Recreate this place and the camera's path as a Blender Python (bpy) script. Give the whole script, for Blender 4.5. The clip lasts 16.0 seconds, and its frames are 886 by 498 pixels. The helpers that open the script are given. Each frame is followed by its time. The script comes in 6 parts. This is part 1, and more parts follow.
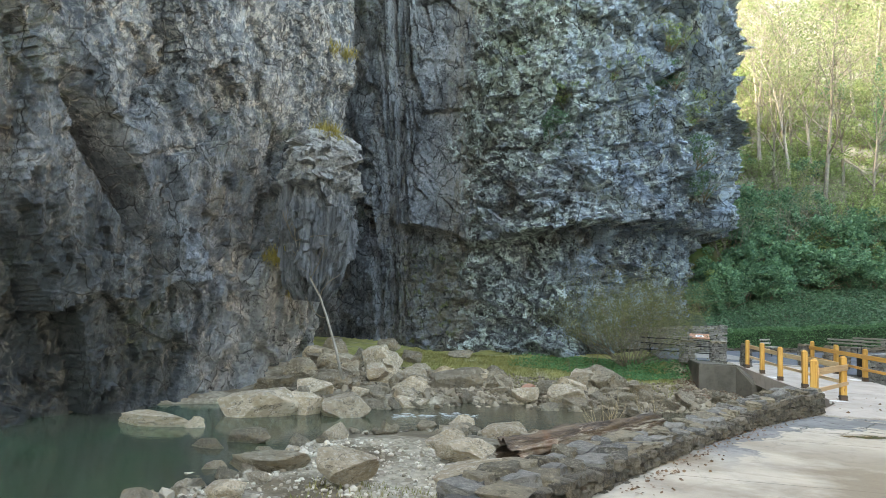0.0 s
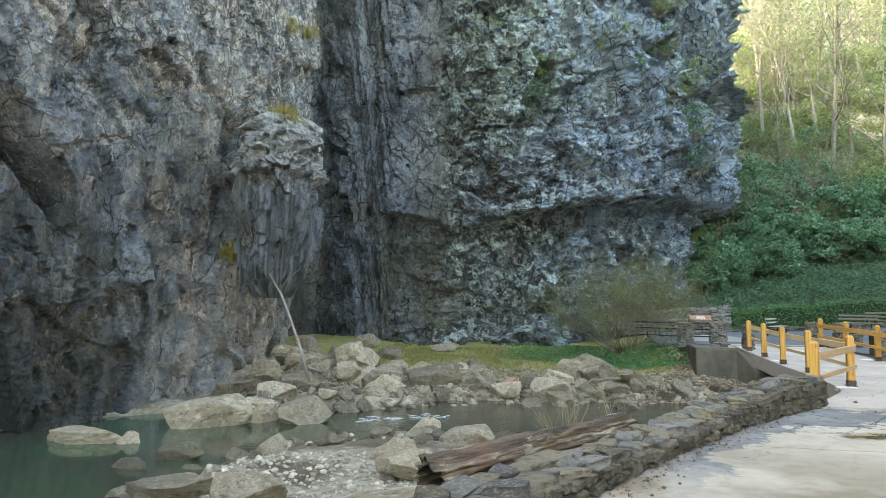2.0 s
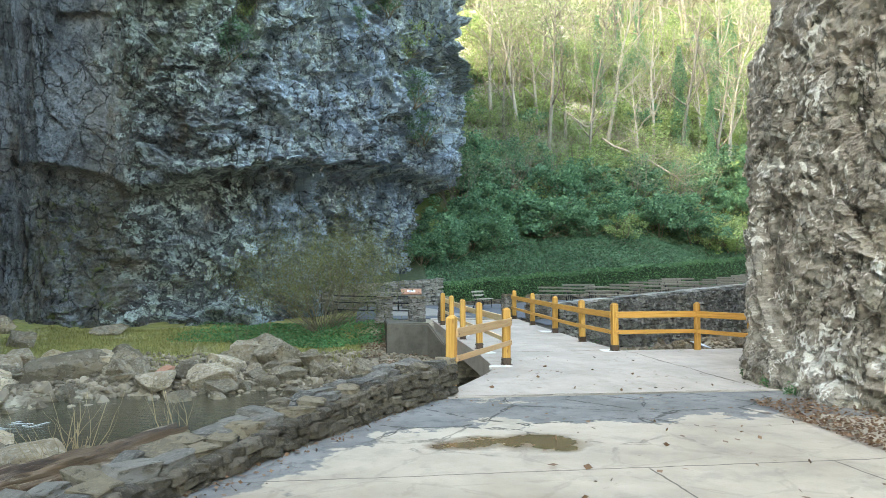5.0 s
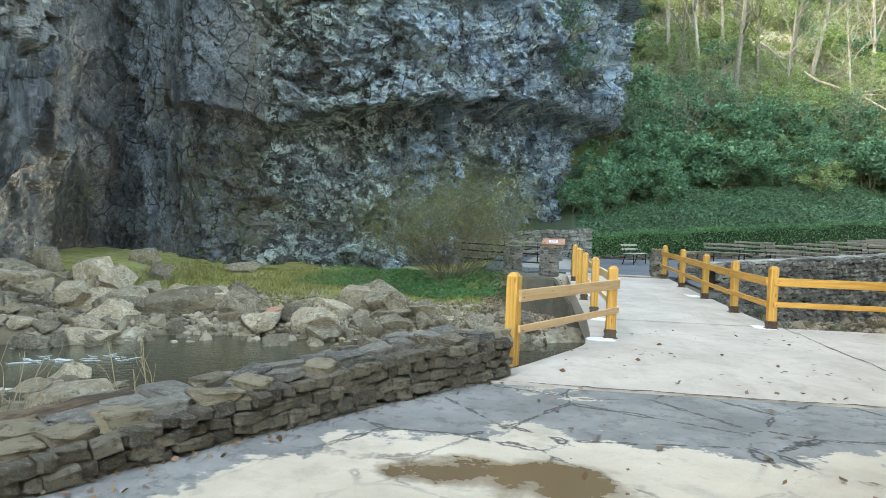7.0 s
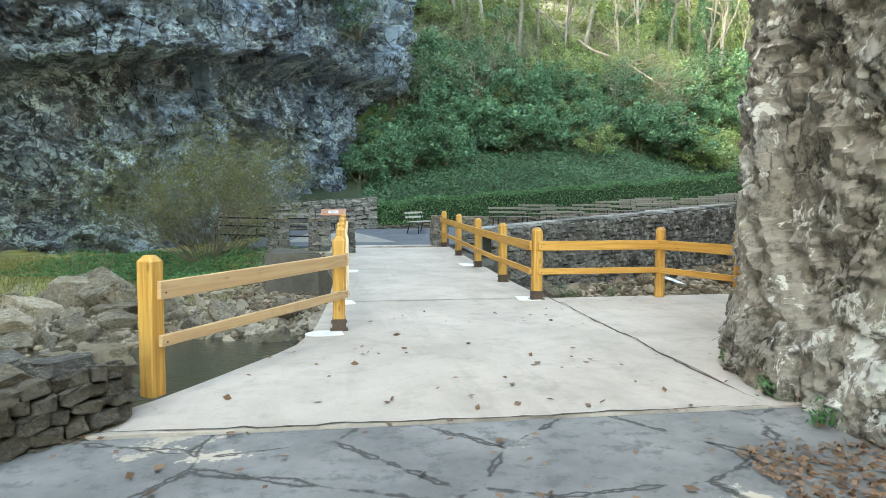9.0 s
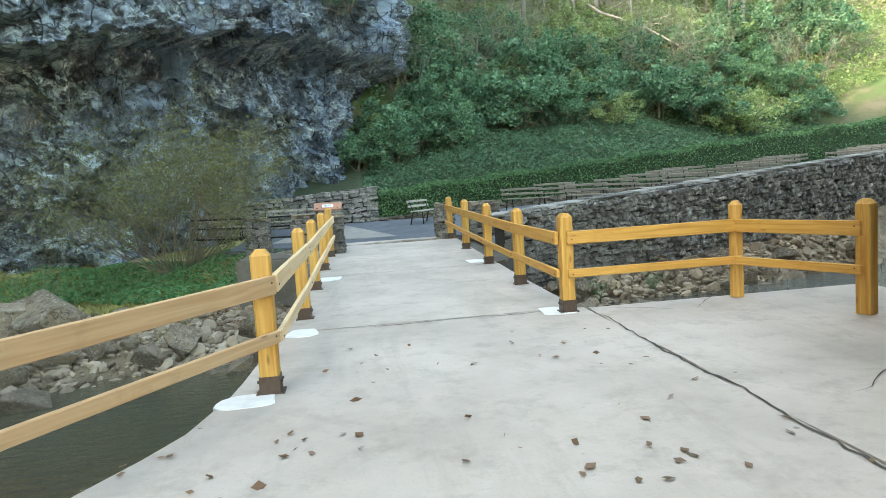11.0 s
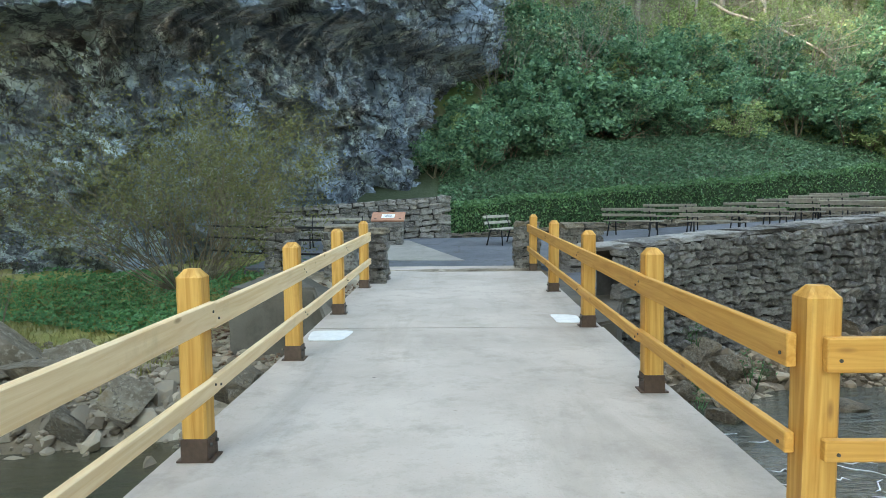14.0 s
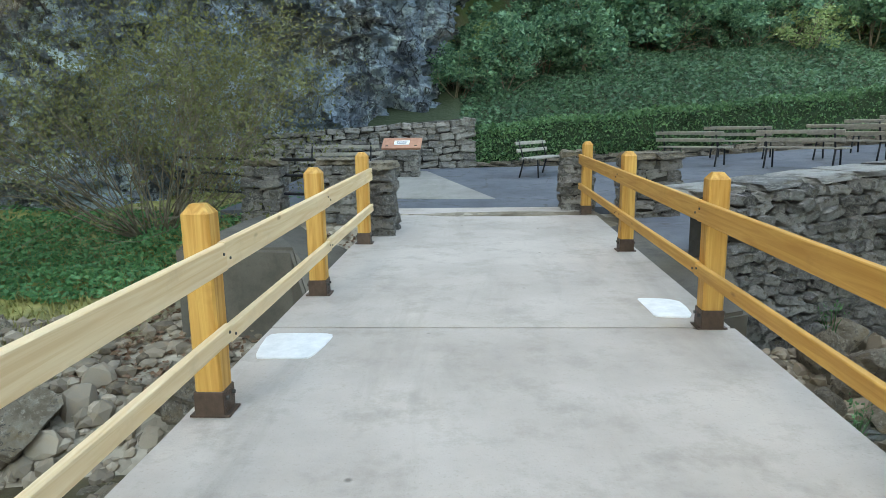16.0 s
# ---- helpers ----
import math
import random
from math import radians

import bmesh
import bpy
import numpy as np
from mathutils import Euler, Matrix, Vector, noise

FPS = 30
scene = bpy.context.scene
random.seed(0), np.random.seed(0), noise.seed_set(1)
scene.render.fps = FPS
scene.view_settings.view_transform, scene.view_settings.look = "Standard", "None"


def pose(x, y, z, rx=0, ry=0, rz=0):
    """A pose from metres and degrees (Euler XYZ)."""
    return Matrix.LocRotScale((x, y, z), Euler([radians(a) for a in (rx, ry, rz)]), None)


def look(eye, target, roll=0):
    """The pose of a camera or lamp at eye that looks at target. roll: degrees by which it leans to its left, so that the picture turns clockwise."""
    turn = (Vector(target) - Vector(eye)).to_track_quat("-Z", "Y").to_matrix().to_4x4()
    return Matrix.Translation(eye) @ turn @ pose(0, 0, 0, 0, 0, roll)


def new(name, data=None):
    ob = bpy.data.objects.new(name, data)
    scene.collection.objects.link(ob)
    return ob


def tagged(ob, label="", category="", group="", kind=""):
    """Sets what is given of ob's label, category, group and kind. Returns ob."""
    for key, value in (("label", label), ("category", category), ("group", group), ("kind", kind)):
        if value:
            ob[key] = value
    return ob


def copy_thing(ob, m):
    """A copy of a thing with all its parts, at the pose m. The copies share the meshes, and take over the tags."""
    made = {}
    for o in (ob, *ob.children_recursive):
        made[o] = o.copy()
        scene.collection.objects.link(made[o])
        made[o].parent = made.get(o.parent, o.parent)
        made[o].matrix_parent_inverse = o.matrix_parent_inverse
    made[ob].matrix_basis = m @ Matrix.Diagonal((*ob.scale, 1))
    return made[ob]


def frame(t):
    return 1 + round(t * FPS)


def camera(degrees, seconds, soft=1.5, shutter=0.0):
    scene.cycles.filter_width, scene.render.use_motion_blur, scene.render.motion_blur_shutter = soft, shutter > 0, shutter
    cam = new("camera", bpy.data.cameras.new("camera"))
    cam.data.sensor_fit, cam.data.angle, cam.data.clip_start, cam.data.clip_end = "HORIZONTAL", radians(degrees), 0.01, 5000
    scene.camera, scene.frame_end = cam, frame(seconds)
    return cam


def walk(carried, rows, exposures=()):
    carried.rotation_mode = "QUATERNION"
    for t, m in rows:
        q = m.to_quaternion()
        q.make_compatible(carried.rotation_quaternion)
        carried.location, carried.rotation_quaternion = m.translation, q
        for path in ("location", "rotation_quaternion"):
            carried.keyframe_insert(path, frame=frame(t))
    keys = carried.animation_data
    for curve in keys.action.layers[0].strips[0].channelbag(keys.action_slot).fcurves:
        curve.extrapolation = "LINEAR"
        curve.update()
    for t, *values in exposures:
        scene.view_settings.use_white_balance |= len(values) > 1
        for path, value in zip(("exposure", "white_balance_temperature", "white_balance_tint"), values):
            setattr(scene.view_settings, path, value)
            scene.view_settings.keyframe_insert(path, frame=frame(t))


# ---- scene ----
cam = camera(67.1, 16.0, 0.5)
METRES, EYE, TILT, LEAN, TURN = 20.0, 1.42, 0.0, 0.0, 14.9
PATH = [
    (0, (0.431, -0.309, 1.691), (-0.002, 1.634, 1.879), 2.4),
    (0.5, (0.706, 0.338, 1.714), (0.202, 2.264, 1.899), 0.7),
    (1, (0.978, 0.864, 1.725), (0.465, 2.789, 1.904), -0.1),
    (1.5, (1.185, 1.342, 1.723), (0.633, 3.252, 1.942), -1.0),
    (2, (1.371, 1.863, 1.715), (0.907, 3.802, 1.877), -0.0),
    (2.3, (1.564, 2.195, 1.688), (1.27, 4.17, 1.803), 0.5),
    (2.5, (1.665, 2.434, 1.683), (1.491, 4.424, 1.791), 0.1),
    (3, (1.999, 3.02, 1.698), (2.038, 5.017, 1.802), -0.5),
    (3.5, (2.304, 3.535, 1.701), (2.479, 5.524, 1.806), 0.2),
    (4, (2.674, 4.078, 1.694), (2.906, 6.062, 1.8), 0.3),
    (4.2, (2.842, 4.316, 1.674), (3.121, 6.294, 1.78), 0.6),
    (6.3, (4.875, 6.635, 1.522), (4.868, 8.633, 1.591), 1.9),
    (6.5, (4.938, 6.858, 1.561), (4.768, 8.85, 1.622), 6.0),
    (7, (5.244, 7.501, 1.552), (4.957, 9.479, 1.481), 1.9),
    (7.5, (5.492, 8.136, 1.53), (5.399, 10.129, 1.399), -1.2),
    (8, (5.822, 8.682, 1.536), (5.909, 10.676, 1.396), -1.9),
    (8.5, (6.173, 9.281, 1.489), (6.465, 11.255, 1.346), -1.3),
    (9, (6.438, 9.876, 1.442), (6.709, 11.853, 1.299), -0.1),
    (9.5, (6.657, 10.447, 1.415), (6.93, 12.425, 1.29), -1.1),
    (10, (6.853, 11.012, 1.37), (7.103, 12.993, 1.245), -3.8),
    (10.1, (6.879, 11.183, 1.371), (7.128, 13.164, 1.249), -3.9),
    (10.2, (6.908, 11.335, 1.391), (7.151, 13.315, 1.255), -3.9),
    (12.3, (7.377, 14.332, 1.414), (7.547, 16.315, 1.218), -3.3),
    (12.5, (7.456, 14.617, 1.45), (7.588, 16.604, 1.26), -3.3),
    (13, (7.532, 15.296, 1.42), (7.589, 17.292, 1.304), -1.9),
    (13.5, (7.647, 15.905, 1.402), (7.601, 17.903, 1.322), -0.9),
    (14, (7.697, 16.639, 1.388), (7.653, 18.634, 1.251), -0.6),
    (14.5, (7.726, 17.334, 1.38), (7.574, 19.317, 1.165), -0.1),
    (15, (7.677, 18.048, 1.416), (7.533, 20.034, 1.222), -0.7),
    (15.5, (7.625, 18.696, 1.408), (7.431, 20.665, 1.119), -1.2),
    (16, (7.55, 19.407, 1.396), (7.444, 21.372, 1.036), -0.9),
]
walk(cam, [(t, look(eye, target, roll)) for t, eye, target, roll in PATH],
     [(0.0, 3.72, 8850, 5), (4.0, 3.78, 8450, 1), (9.0, 3.88, 8800, -1), (12.5, 3.64, 8400, -2), (16.0, 3.58, 8550, 1)])

# ---- light ----
SUN_EL, SUN_AZ = 38.0, 192.0        # azimuth in the plan, degrees from +x, of the side the sun stands on
world = bpy.data.worlds.new("world")
scene.world = world
world.use_nodes = True
wn = world.node_tree
sky = wn.nodes.new("ShaderNodeTexSky")
sky.sky_type, sky.sun_disc = "NISHITA", False
sky.sun_elevation, sky.sun_rotation = radians(SUN_EL), radians(90 - SUN_AZ)
sky.air_density, sky.dust_density, sky.ozone_density = 1.0, 2.0, 1.0
wn.links.new(sky.outputs[0], wn.nodes["Background"].inputs[0])
wn.nodes["Background"].inputs[1].default_value = 0.15
sun_data = bpy.data.lights.new("sun", "SUN")
sun_data.energy, sun_data.angle, sun_data.color = 0.8, radians(2.0), (1.0, 0.95, 0.86)
sun = new("sun", sun_data)
ca, sa, ce, se = math.cos(radians(SUN_AZ)), math.sin(radians(SUN_AZ)), math.cos(radians(SUN_EL)), math.sin(radians(SUN_EL))
sun.matrix_world = look((60 * ca * ce, 60 * sa * ce, 60 * se), (0, 0, 0))


# ---- materials ----
class Mat:
    """A small builder for node materials on object coordinates."""

    def __init__(self, name, rough=0.8, metal=0.0, spec=0.4):
        self.m = bpy.data.materials.new(name)
        self.m.use_nodes = True
        self.t = self.m.node_tree
        self.b = self.t.nodes["Principled BSDF"]
        self.b.inputs["Roughness"].default_value = rough
        self.b.inputs["Metallic"].default_value = metal
        self.b.inputs["Specular IOR Level"].default_value = spec
        self.co = self.n("ShaderNodeTexCoord").outputs["Object"]
        self.last = None

    def n(self, kind, **kw):
        node = self.t.nodes.new(kind)
        for k, v in kw.items():
            node.inputs[k].default_value = v
        return node

    def link(self, a, b):
        self.t.links.new(a, b)

    def coords(self, scale=(1, 1, 1), rot=(0, 0, 0), src=None):
        mp = self.n("ShaderNodeMapping")
        mp.inputs["Scale"].default_value = scale
        mp.inputs["Rotation"].default_value = [radians(a) for a in rot]
        self.link(src or self.co, mp.inputs["Vector"])
        return mp.outputs[0]

    def noise(self, scale, detail=6, rough=0.6, distort=0.0, co=None):
        nz = self.n("ShaderNodeTexNoise", Scale=scale, Detail=detail, Roughness=rough, Distortion=distort)
        self.link(co or self.co, nz.inputs["Vector"])
        return nz.outputs["Fac"]

    def warp(self, scale, amount, src=None):
        nz = self.n("ShaderNodeTexNoise", Scale=scale, Detail=4)
        self.link(self.co, nz.inputs["Vector"])
        v = self.n("ShaderNodeVectorMath")
        v.operation = "MULTIPLY_ADD"
        self.link(nz.outputs["Color"], v.inputs[0])
        v.inputs[1].default_value = (amount,) * 3
        self.link(src or self.co, v.inputs[2])
        return v.outputs[0]

    def lines(self, scale, width, detail=5, co=None):
        """Thin wandering cracks."""
        return self.ramp(self.math("ABSOLUTE", self.math("SUBTRACT", self.noise(scale, detail, 0.6, 0.2, co), 0.5)), 0.0, width, 1, 0)

    def voro(self, scale, feature="F1", out="Distance", co=None):
        v = self.n("ShaderNodeTexVoronoi", Scale=scale)
        v.feature = feature
        self.link(co or self.co, v.inputs["Vector"])
        return v.outputs[out]

    def ramp(self, fac, a, b, lo=0.0, hi=1.0):
        r = self.n("ShaderNodeMapRange")
        for k, v in (("From Min", a), ("From Max", b), ("To Min", lo), ("To Max", hi)):
            r.inputs[k].default_value = v
        self.link(fac, r.inputs["Value"])
        return r.outputs[0]

    def math(self, op, a, b=None):
        m = self.n("ShaderNodeMath")
        m.operation = op
        for i, v in enumerate((a, b)):
            if v is None:
                continue
            if isinstance(v, (int, float)):
                m.inputs[i].default_value = v
            else:
                self.link(v, m.inputs[i])
        return m.outputs[0]

    def mix(self, fac, a, b):
        m = self.n("ShaderNodeMix")
        m.data_type = "RGBA"
        for i, v in ((0, fac), (6, a), (7, b)):
            if isinstance(v, (int, float)):
                m.inputs[i].default_value = v
            elif isinstance(v, tuple):
                m.inputs[i].default_value = (*v, 1)
            else:
                self.link(v, m.inputs[i])
        return m.outputs[2]

    def xyz(self):
        s = self.n("ShaderNodeSeparateXYZ")
        self.link(self.co, s.inputs[0])
        return s.outputs

    def random(self):
        return self.n("ShaderNodeObjectInfo").outputs["Random"]

    def island(self):
        return self.n("ShaderNodeNewGeometry").outputs["Random Per Island"]

    def bump(self, height, dist=0.02, strength=0.6):
        bp = self.n("ShaderNodeBump", Distance=dist, Strength=strength)
        self.link(height, bp.inputs["Height"])
        if self.last is not None:
            self.link(self.last, bp.inputs["Normal"])
        self.last = bp.outputs[0]
        self.link(self.last, self.b.inputs["Normal"])

    def color(self, c):
        if isinstance(c, tuple):
            self.b.inputs["Base Color"].default_value = (*c, 1)
        else:
            self.link(c, self.b.inputs["Base Color"])
        return self

    def rough(self, r):
        self.link(r, self.b.inputs["Roughness"])


def cliff_material():
    k = Mat("limestone cliff", 0.85)
    x, y, z = k.xyz()
    # the far face carries lichen and strong weathering, the near face is plainer blue-grey stone
    far = k.ramp(k.math("ADD", x, k.ramp(k.noise(0.5, 6, 0.65), 0.3, 0.7, -1.2, 1.2)), -6.6, -5.0)
    near = k.math("SUBTRACT", 1.0, far)
    cells = k.warp(1.2, 0.5, k.coords((1, 1, 0.7), (10, 14, 0)))
    base = k.mix(k.ramp(k.noise(0.4, 5), 0.36, 0.64), (0.110, 0.125, 0.140), (0.25, 0.272, 0.292))
    base = k.mix(k.math("MULTIPLY", far, 0.5), base, (0.24, 0.275, 0.29))
    block = k.voro(1.5, out="Color", co=cells)
    base = k.mix(k.ramp(block, 0.5, 0.95, 0, 0.5), base, (0.28, 0.29, 0.295))
    base = k.mix(k.ramp(block, 0.1, 0.45, 0.45, 0), base, (0.062, 0.070, 0.08))
    base = k.mix(k.ramp(k.noise(7.0, 10, 0.78), 0.52, 0.62, 0, 0.55), base, (0.34, 0.35, 0.35))
    base = k.mix(k.ramp(k.noise(9.0, 8, 0.75), 0.52, 0.60, 0, 0.75), base, (0.055, 0.06, 0.066))
    streak = k.noise(1.0, 8, 0.7, 0.5, k.coords((1.5, 1.5, 0.4), (0, 12, 0)))
    base = k.mix(k.ramp(streak, 0.50, 0.60, 0, 0.65), base, (0.05, 0.056, 0.063))
    warm = k.noise(0.6, 5, 0.65, 0.0, k.coords((1, 1, 0.45)))
    base = k.mix(k.ramp(warm, 0.57, 0.66, 0, 0.65), base, (0.150, 0.125, 0.092))
    # brown iron stain runs down the arris between the plain column and the lichened face
    rust = k.math("MULTIPLY", k.ramp(k.math("ABSOLUTE", k.math("ADD", x, 6.1)), 0.3, 1.5, 0.75, 0), k.ramp(k.noise(1.6, 7, 0.7, 0.3, k.coords((1.5, 1.5, 0.25))), 0.40, 0.56))
    base = k.mix(k.math("MULTIPLY", rust, k.ramp(y, 30, 31.5)), base, (0.185, 0.165, 0.135))
    # wet dark foot of the near face, drawn out in upright runs
    runs = k.ramp(k.noise(1.0, 7, 0.65, 0.2, k.coords((1.6, 1.6, 0.22))), 0.3, 0.7, -2.6, 2.6)
    wet = k.math("MULTIPLY", k.ramp(k.math("ADD", z, runs), 2.6, 4.6, 0.85, 0), k.ramp(x, -12.2, -13.0))
    base = k.mix(wet, base, (0.034, 0.038, 0.036))
    # bare pale stone at the dry foot beside the outcrop
    foot = k.math("MULTIPLY", k.ramp(k.math("ADD", z, k.ramp(k.noise(0.9, 6), 0.3, 0.7, -1.2, 1.2)), 3.0, 4.4, 1, 0), k.math("MULTIPLY", k.ramp(y, 19.6, 21.4), k.ramp(y, 29, 30.5, 1, 0)))
    base = k.mix(k.math("MULTIPLY", foot, k.ramp(k.noise(2.4, 8, 0.72), 0.36, 0.52, 0.25, 0.85)), base, (0.335, 0.335, 0.325))
    # mossy brown recess under the column
    mz = k.math("MULTIPLY", k.ramp(z, 4.6, 5.6, 1, 0), k.math("MULTIPLY", k.ramp(x, -9.8, -8.8), k.ramp(x, -6.6, -5.2, 1, 0)))
    base = k.mix(k.math("MULTIPLY", mz, k.ramp(k.noise(1.2, 8, 0.7, 0.2), 0.42, 0.56, 0, 0.7)), base, (0.105, 0.092, 0.055))
    base = k.mix(k.math("MULTIPLY", mz, k.ramp(k.noise(2.1, 8, 0.7), 0.54, 0.60, 0, 0.8)), base, (0.085, 0.105, 0.03))
    # black algae, also standing in for the shade of crevices
    dark = k.math("MULTIPLY", k.ramp(k.noise(1.0, 8, 0.7, 0.3), 0.50, 0.58), k.ramp(far, 0, 1, 0.4, 0.55))
    base = k.mix(dark, base, (0.024, 0.028, 0.034))
    # pale lichen on the far face, plate by plate
    plates = k.voro(2.6, out="Color", co=k.warp(2.0, 0.55, k.coords((1, 1, 1.3))))
    li = k.math("ADD", k.noise(3.0, 10, 0.78, 0.4), k.ramp(plates, 0, 1, -0.11, 0.11))
    patch = k.ramp(k.noise(0.3, 5, 0.6), 0.38, 0.54, 0.12, 1)
    lich = k.math("MULTIPLY", k.ramp(li, 0.50, 0.535), k.math("MULTIPLY", far, patch))
    base = k.mix(k.math("MULTIPLY", lich, 0.92), base, (0.60, 0.70, 0.68))
    base = k.mix(k.math("MULTIPLY", lich, k.ramp(k.noise(5, 6, 0.7), 0.5, 0.58, 0, 0.8)), base, (0.34, 0.42, 0.36))
    base = k.mix(k.math("MULTIPLY", k.math("MULTIPLY", far, k.ramp(z, 8.5, 12)), k.ramp(k.noise(1.5, 8, 0.7), 0.42, 0.58, 0, 0.75)), base, (0.25, 0.295, 0.225))
    # pale scaling high on the near face also paints in its stronger skylight
    high = k.ramp(k.math("ADD", z, k.ramp(k.noise(0.4, 4), 0.3, 0.7, -2.5, 2.5)), 6.5, 9.5)
    sky_scale = k.math("MULTIPLY", k.ramp(k.noise(3.4, 11, 0.8, 0.4), 0.50, 0.55), k.math("MULTIPLY", k.math("MULTIPLY", high, near), k.ramp(y, 27, 31, 1, 0.0)))
    base = k.mix(k.math("MULTIPLY", sky_scale, 0.75), base, (0.48, 0.475, 0.44))
    moss = k.math("MULTIPLY", k.ramp(k.noise(0.28, 5, 0.6), 0.54, 0.66), k.ramp(k.noise(3.0, 6, 0.7), 0.45, 0.6))
    base = k.mix(k.math("MULTIPLY", moss, 0.5), base, (0.095, 0.11, 0.04))
    # mineral wash
    wash = k.noise(0.9, 6, 0.6, 0.3, k.coords((1.4, 1.4, 0.10)))
    base = k.mix(k.math("MULTIPLY", k.ramp(wash, 0.49, 0.57, 0, 0.85), k.ramp(x, -2.5, 0.5)), base, (0.34, 0.43, 0.51))
    # bluish shadow tint of the right end, put into the colour
    base = k.mix(k.math("MULTIPLY", k.ramp(k.noise(0.9, 6, 0.65), 0.38, 0.58, 0, 0.6), k.ramp(x, -1.5, 2.5)), base, (0.15, 0.205, 0.285))
    # joints and fractures painted near-black for soil and the shade inside
    joint = k.math("MULTIPLY", k.ramp(k.voro(1.5, "DISTANCE_TO_EDGE", co=cells), 0.0, 0.05, 1, 0), k.ramp(k.noise(1.1, 5), 0.44, 0.52))
    split = k.math("MULTIPLY", k.lines(0.75, 0.012, 9, k.coords((1, 1, 0.8), (18, -24, 0))), k.ramp(k.noise(0.5, 4), 0.42, 0.52))
    fine = k.math("MULTIPLY", k.lines(3.0, 0.014, 7, k.coords((1, 1, 0.6))), k.ramp(k.noise(0.8, 4), 0.45, 0.55))
    crack = k.math("MAXIMUM", k.math("MAXIMUM", joint, fine), split)
    base = k.mix(k.math("MULTIPLY", crack, 0.95), base, (0.010, 0.011, 0.012))
    k.color(base)
    k.bump(block, 0.22, 0.7)
    k.bump(k.voro(5.0, out="Color", co=k.warp(3.0, 0.25)), 0.10, 0.8)
    k.bump(k.math("SUBTRACT", 1.0, crack), 0.12, 0.9)
    k.bump(k.noise(5.0, 10, 0.80), 0.18, 1.0)
    return k.m


def pillar_material():
    k = Mat("weathered limestone pillar", 0.88)
    base = k.mix(k.ramp(k.noise(0.8, 6), 0.35, 0.65), (0.30, 0.262, 0.215), (0.50, 0.45, 0.385))
    base = k.mix(k.ramp(k.noise(1.3, 7, 0.7, 0.2, k.coords((1, 1, 0.4))), 0.52, 0.62, 0, 0.7), base, (0.44, 0.43, 0.41))
    base = k.mix(k.ramp(k.noise(5.5, 10, 0.78), 0.47, 0.58, 0, 0.8), base, (0.135, 0.116, 0.094))
    base = k.mix(k.ramp(k.noise(12, 8, 0.75), 0.54, 0.62, 0, 0.6), base, (0.40, 0.36, 0.30))
    crack = k.math("MULTIPLY", k.lines(1.9, 0.018, 7, k.coords((1, 1, 0.6))), k.ramp(k.noise(1.1, 4), 0.44, 0.54))
    base = k.mix(k.math("MULTIPLY", crack, 0.85), base, (0.03, 0.026, 0.02))
    # white lichen: crisp spots and drips, thick in places
    spot = k.math("ADD", k.noise(4.6, 9, 0.74, 0.5, k.coords((1, 1, 0.75))), k.ramp(k.noise(0.7, 4), 0.3, 0.7, -0.07, 0.07))
    base = k.mix(k.ramp(spot, 0.555, 0.58, 0, 0.92), base, (0.76, 0.74, 0.68))
    base = k.mix(k.ramp(k.noise(0.9, 6, 0.7), 0.62, 0.70, 0, 0.5), base, (0.13, 0.14, 0.05))
    k.color(base)
    k.bump(k.voro(3.2, out="Color", co=k.warp(2.2, 0.4, k.coords((1, 1, 1.2)))), 0.04, 0.5)
    k.bump(k.voro(11.0, out="Color", co=k.warp(7.0, 0.12)), 0.018, 0.7)
    k.bump(k.math("SUBTRACT", 1.0, crack), 0.05, 0.8)
    k.bump(k.noise(20.0, 10, 0.8), 0.03, 1.0)
    return k.m


def outcrop_material():
    """Head painted pale as lit, body dark for overhang shade and seeping water."""
    k = Mat("grey outcrop stone", 0.85)
    x, y, z = k.xyz()
    base = k.mix(k.ramp(k.noise(1.3, 7, 0.7), 0.36, 0.62), (0.17, 0.165, 0.155), (0.40, 0.39, 0.365))
    base = k.mix(k.ramp(k.noise(6, 9, 0.78), 0.50, 0.60, 0, 0.8), base, (0.09, 0.088, 0.082))
    base = k.mix(k.ramp(k.noise(3.2, 8, 0.75), 0.55, 0.62, 0, 0.7), base, (0.50, 0.48, 0.44))
    seep_shade = k.ramp(k.math("ADD", z, k.ramp(k.noise(1.2, 7, 0.7, 0.3, k.coords((2, 2, 0.3))), 0.3, 0.7, -1.6, 1.6)), 5.4, 6.6, 0.9, 0)
    body = k.mix(k.ramp(k.noise(1.2, 8, 0.7, 0.3, k.coords((3, 3, 0.3))), 0.42, 0.60), (0.03, 0.034, 0.038), (0.19, 0.20, 0.212))
    base = k.mix(seep_shade, base, body)
    k.color(base)
    k.bump(k.voro(3.0, out="Color", co=k.warp(2.0, 0.4)), 0.12, 0.7)
    k.bump(k.noise(6.0, 10, 0.8), 0.14, 1.0)
    return k.m


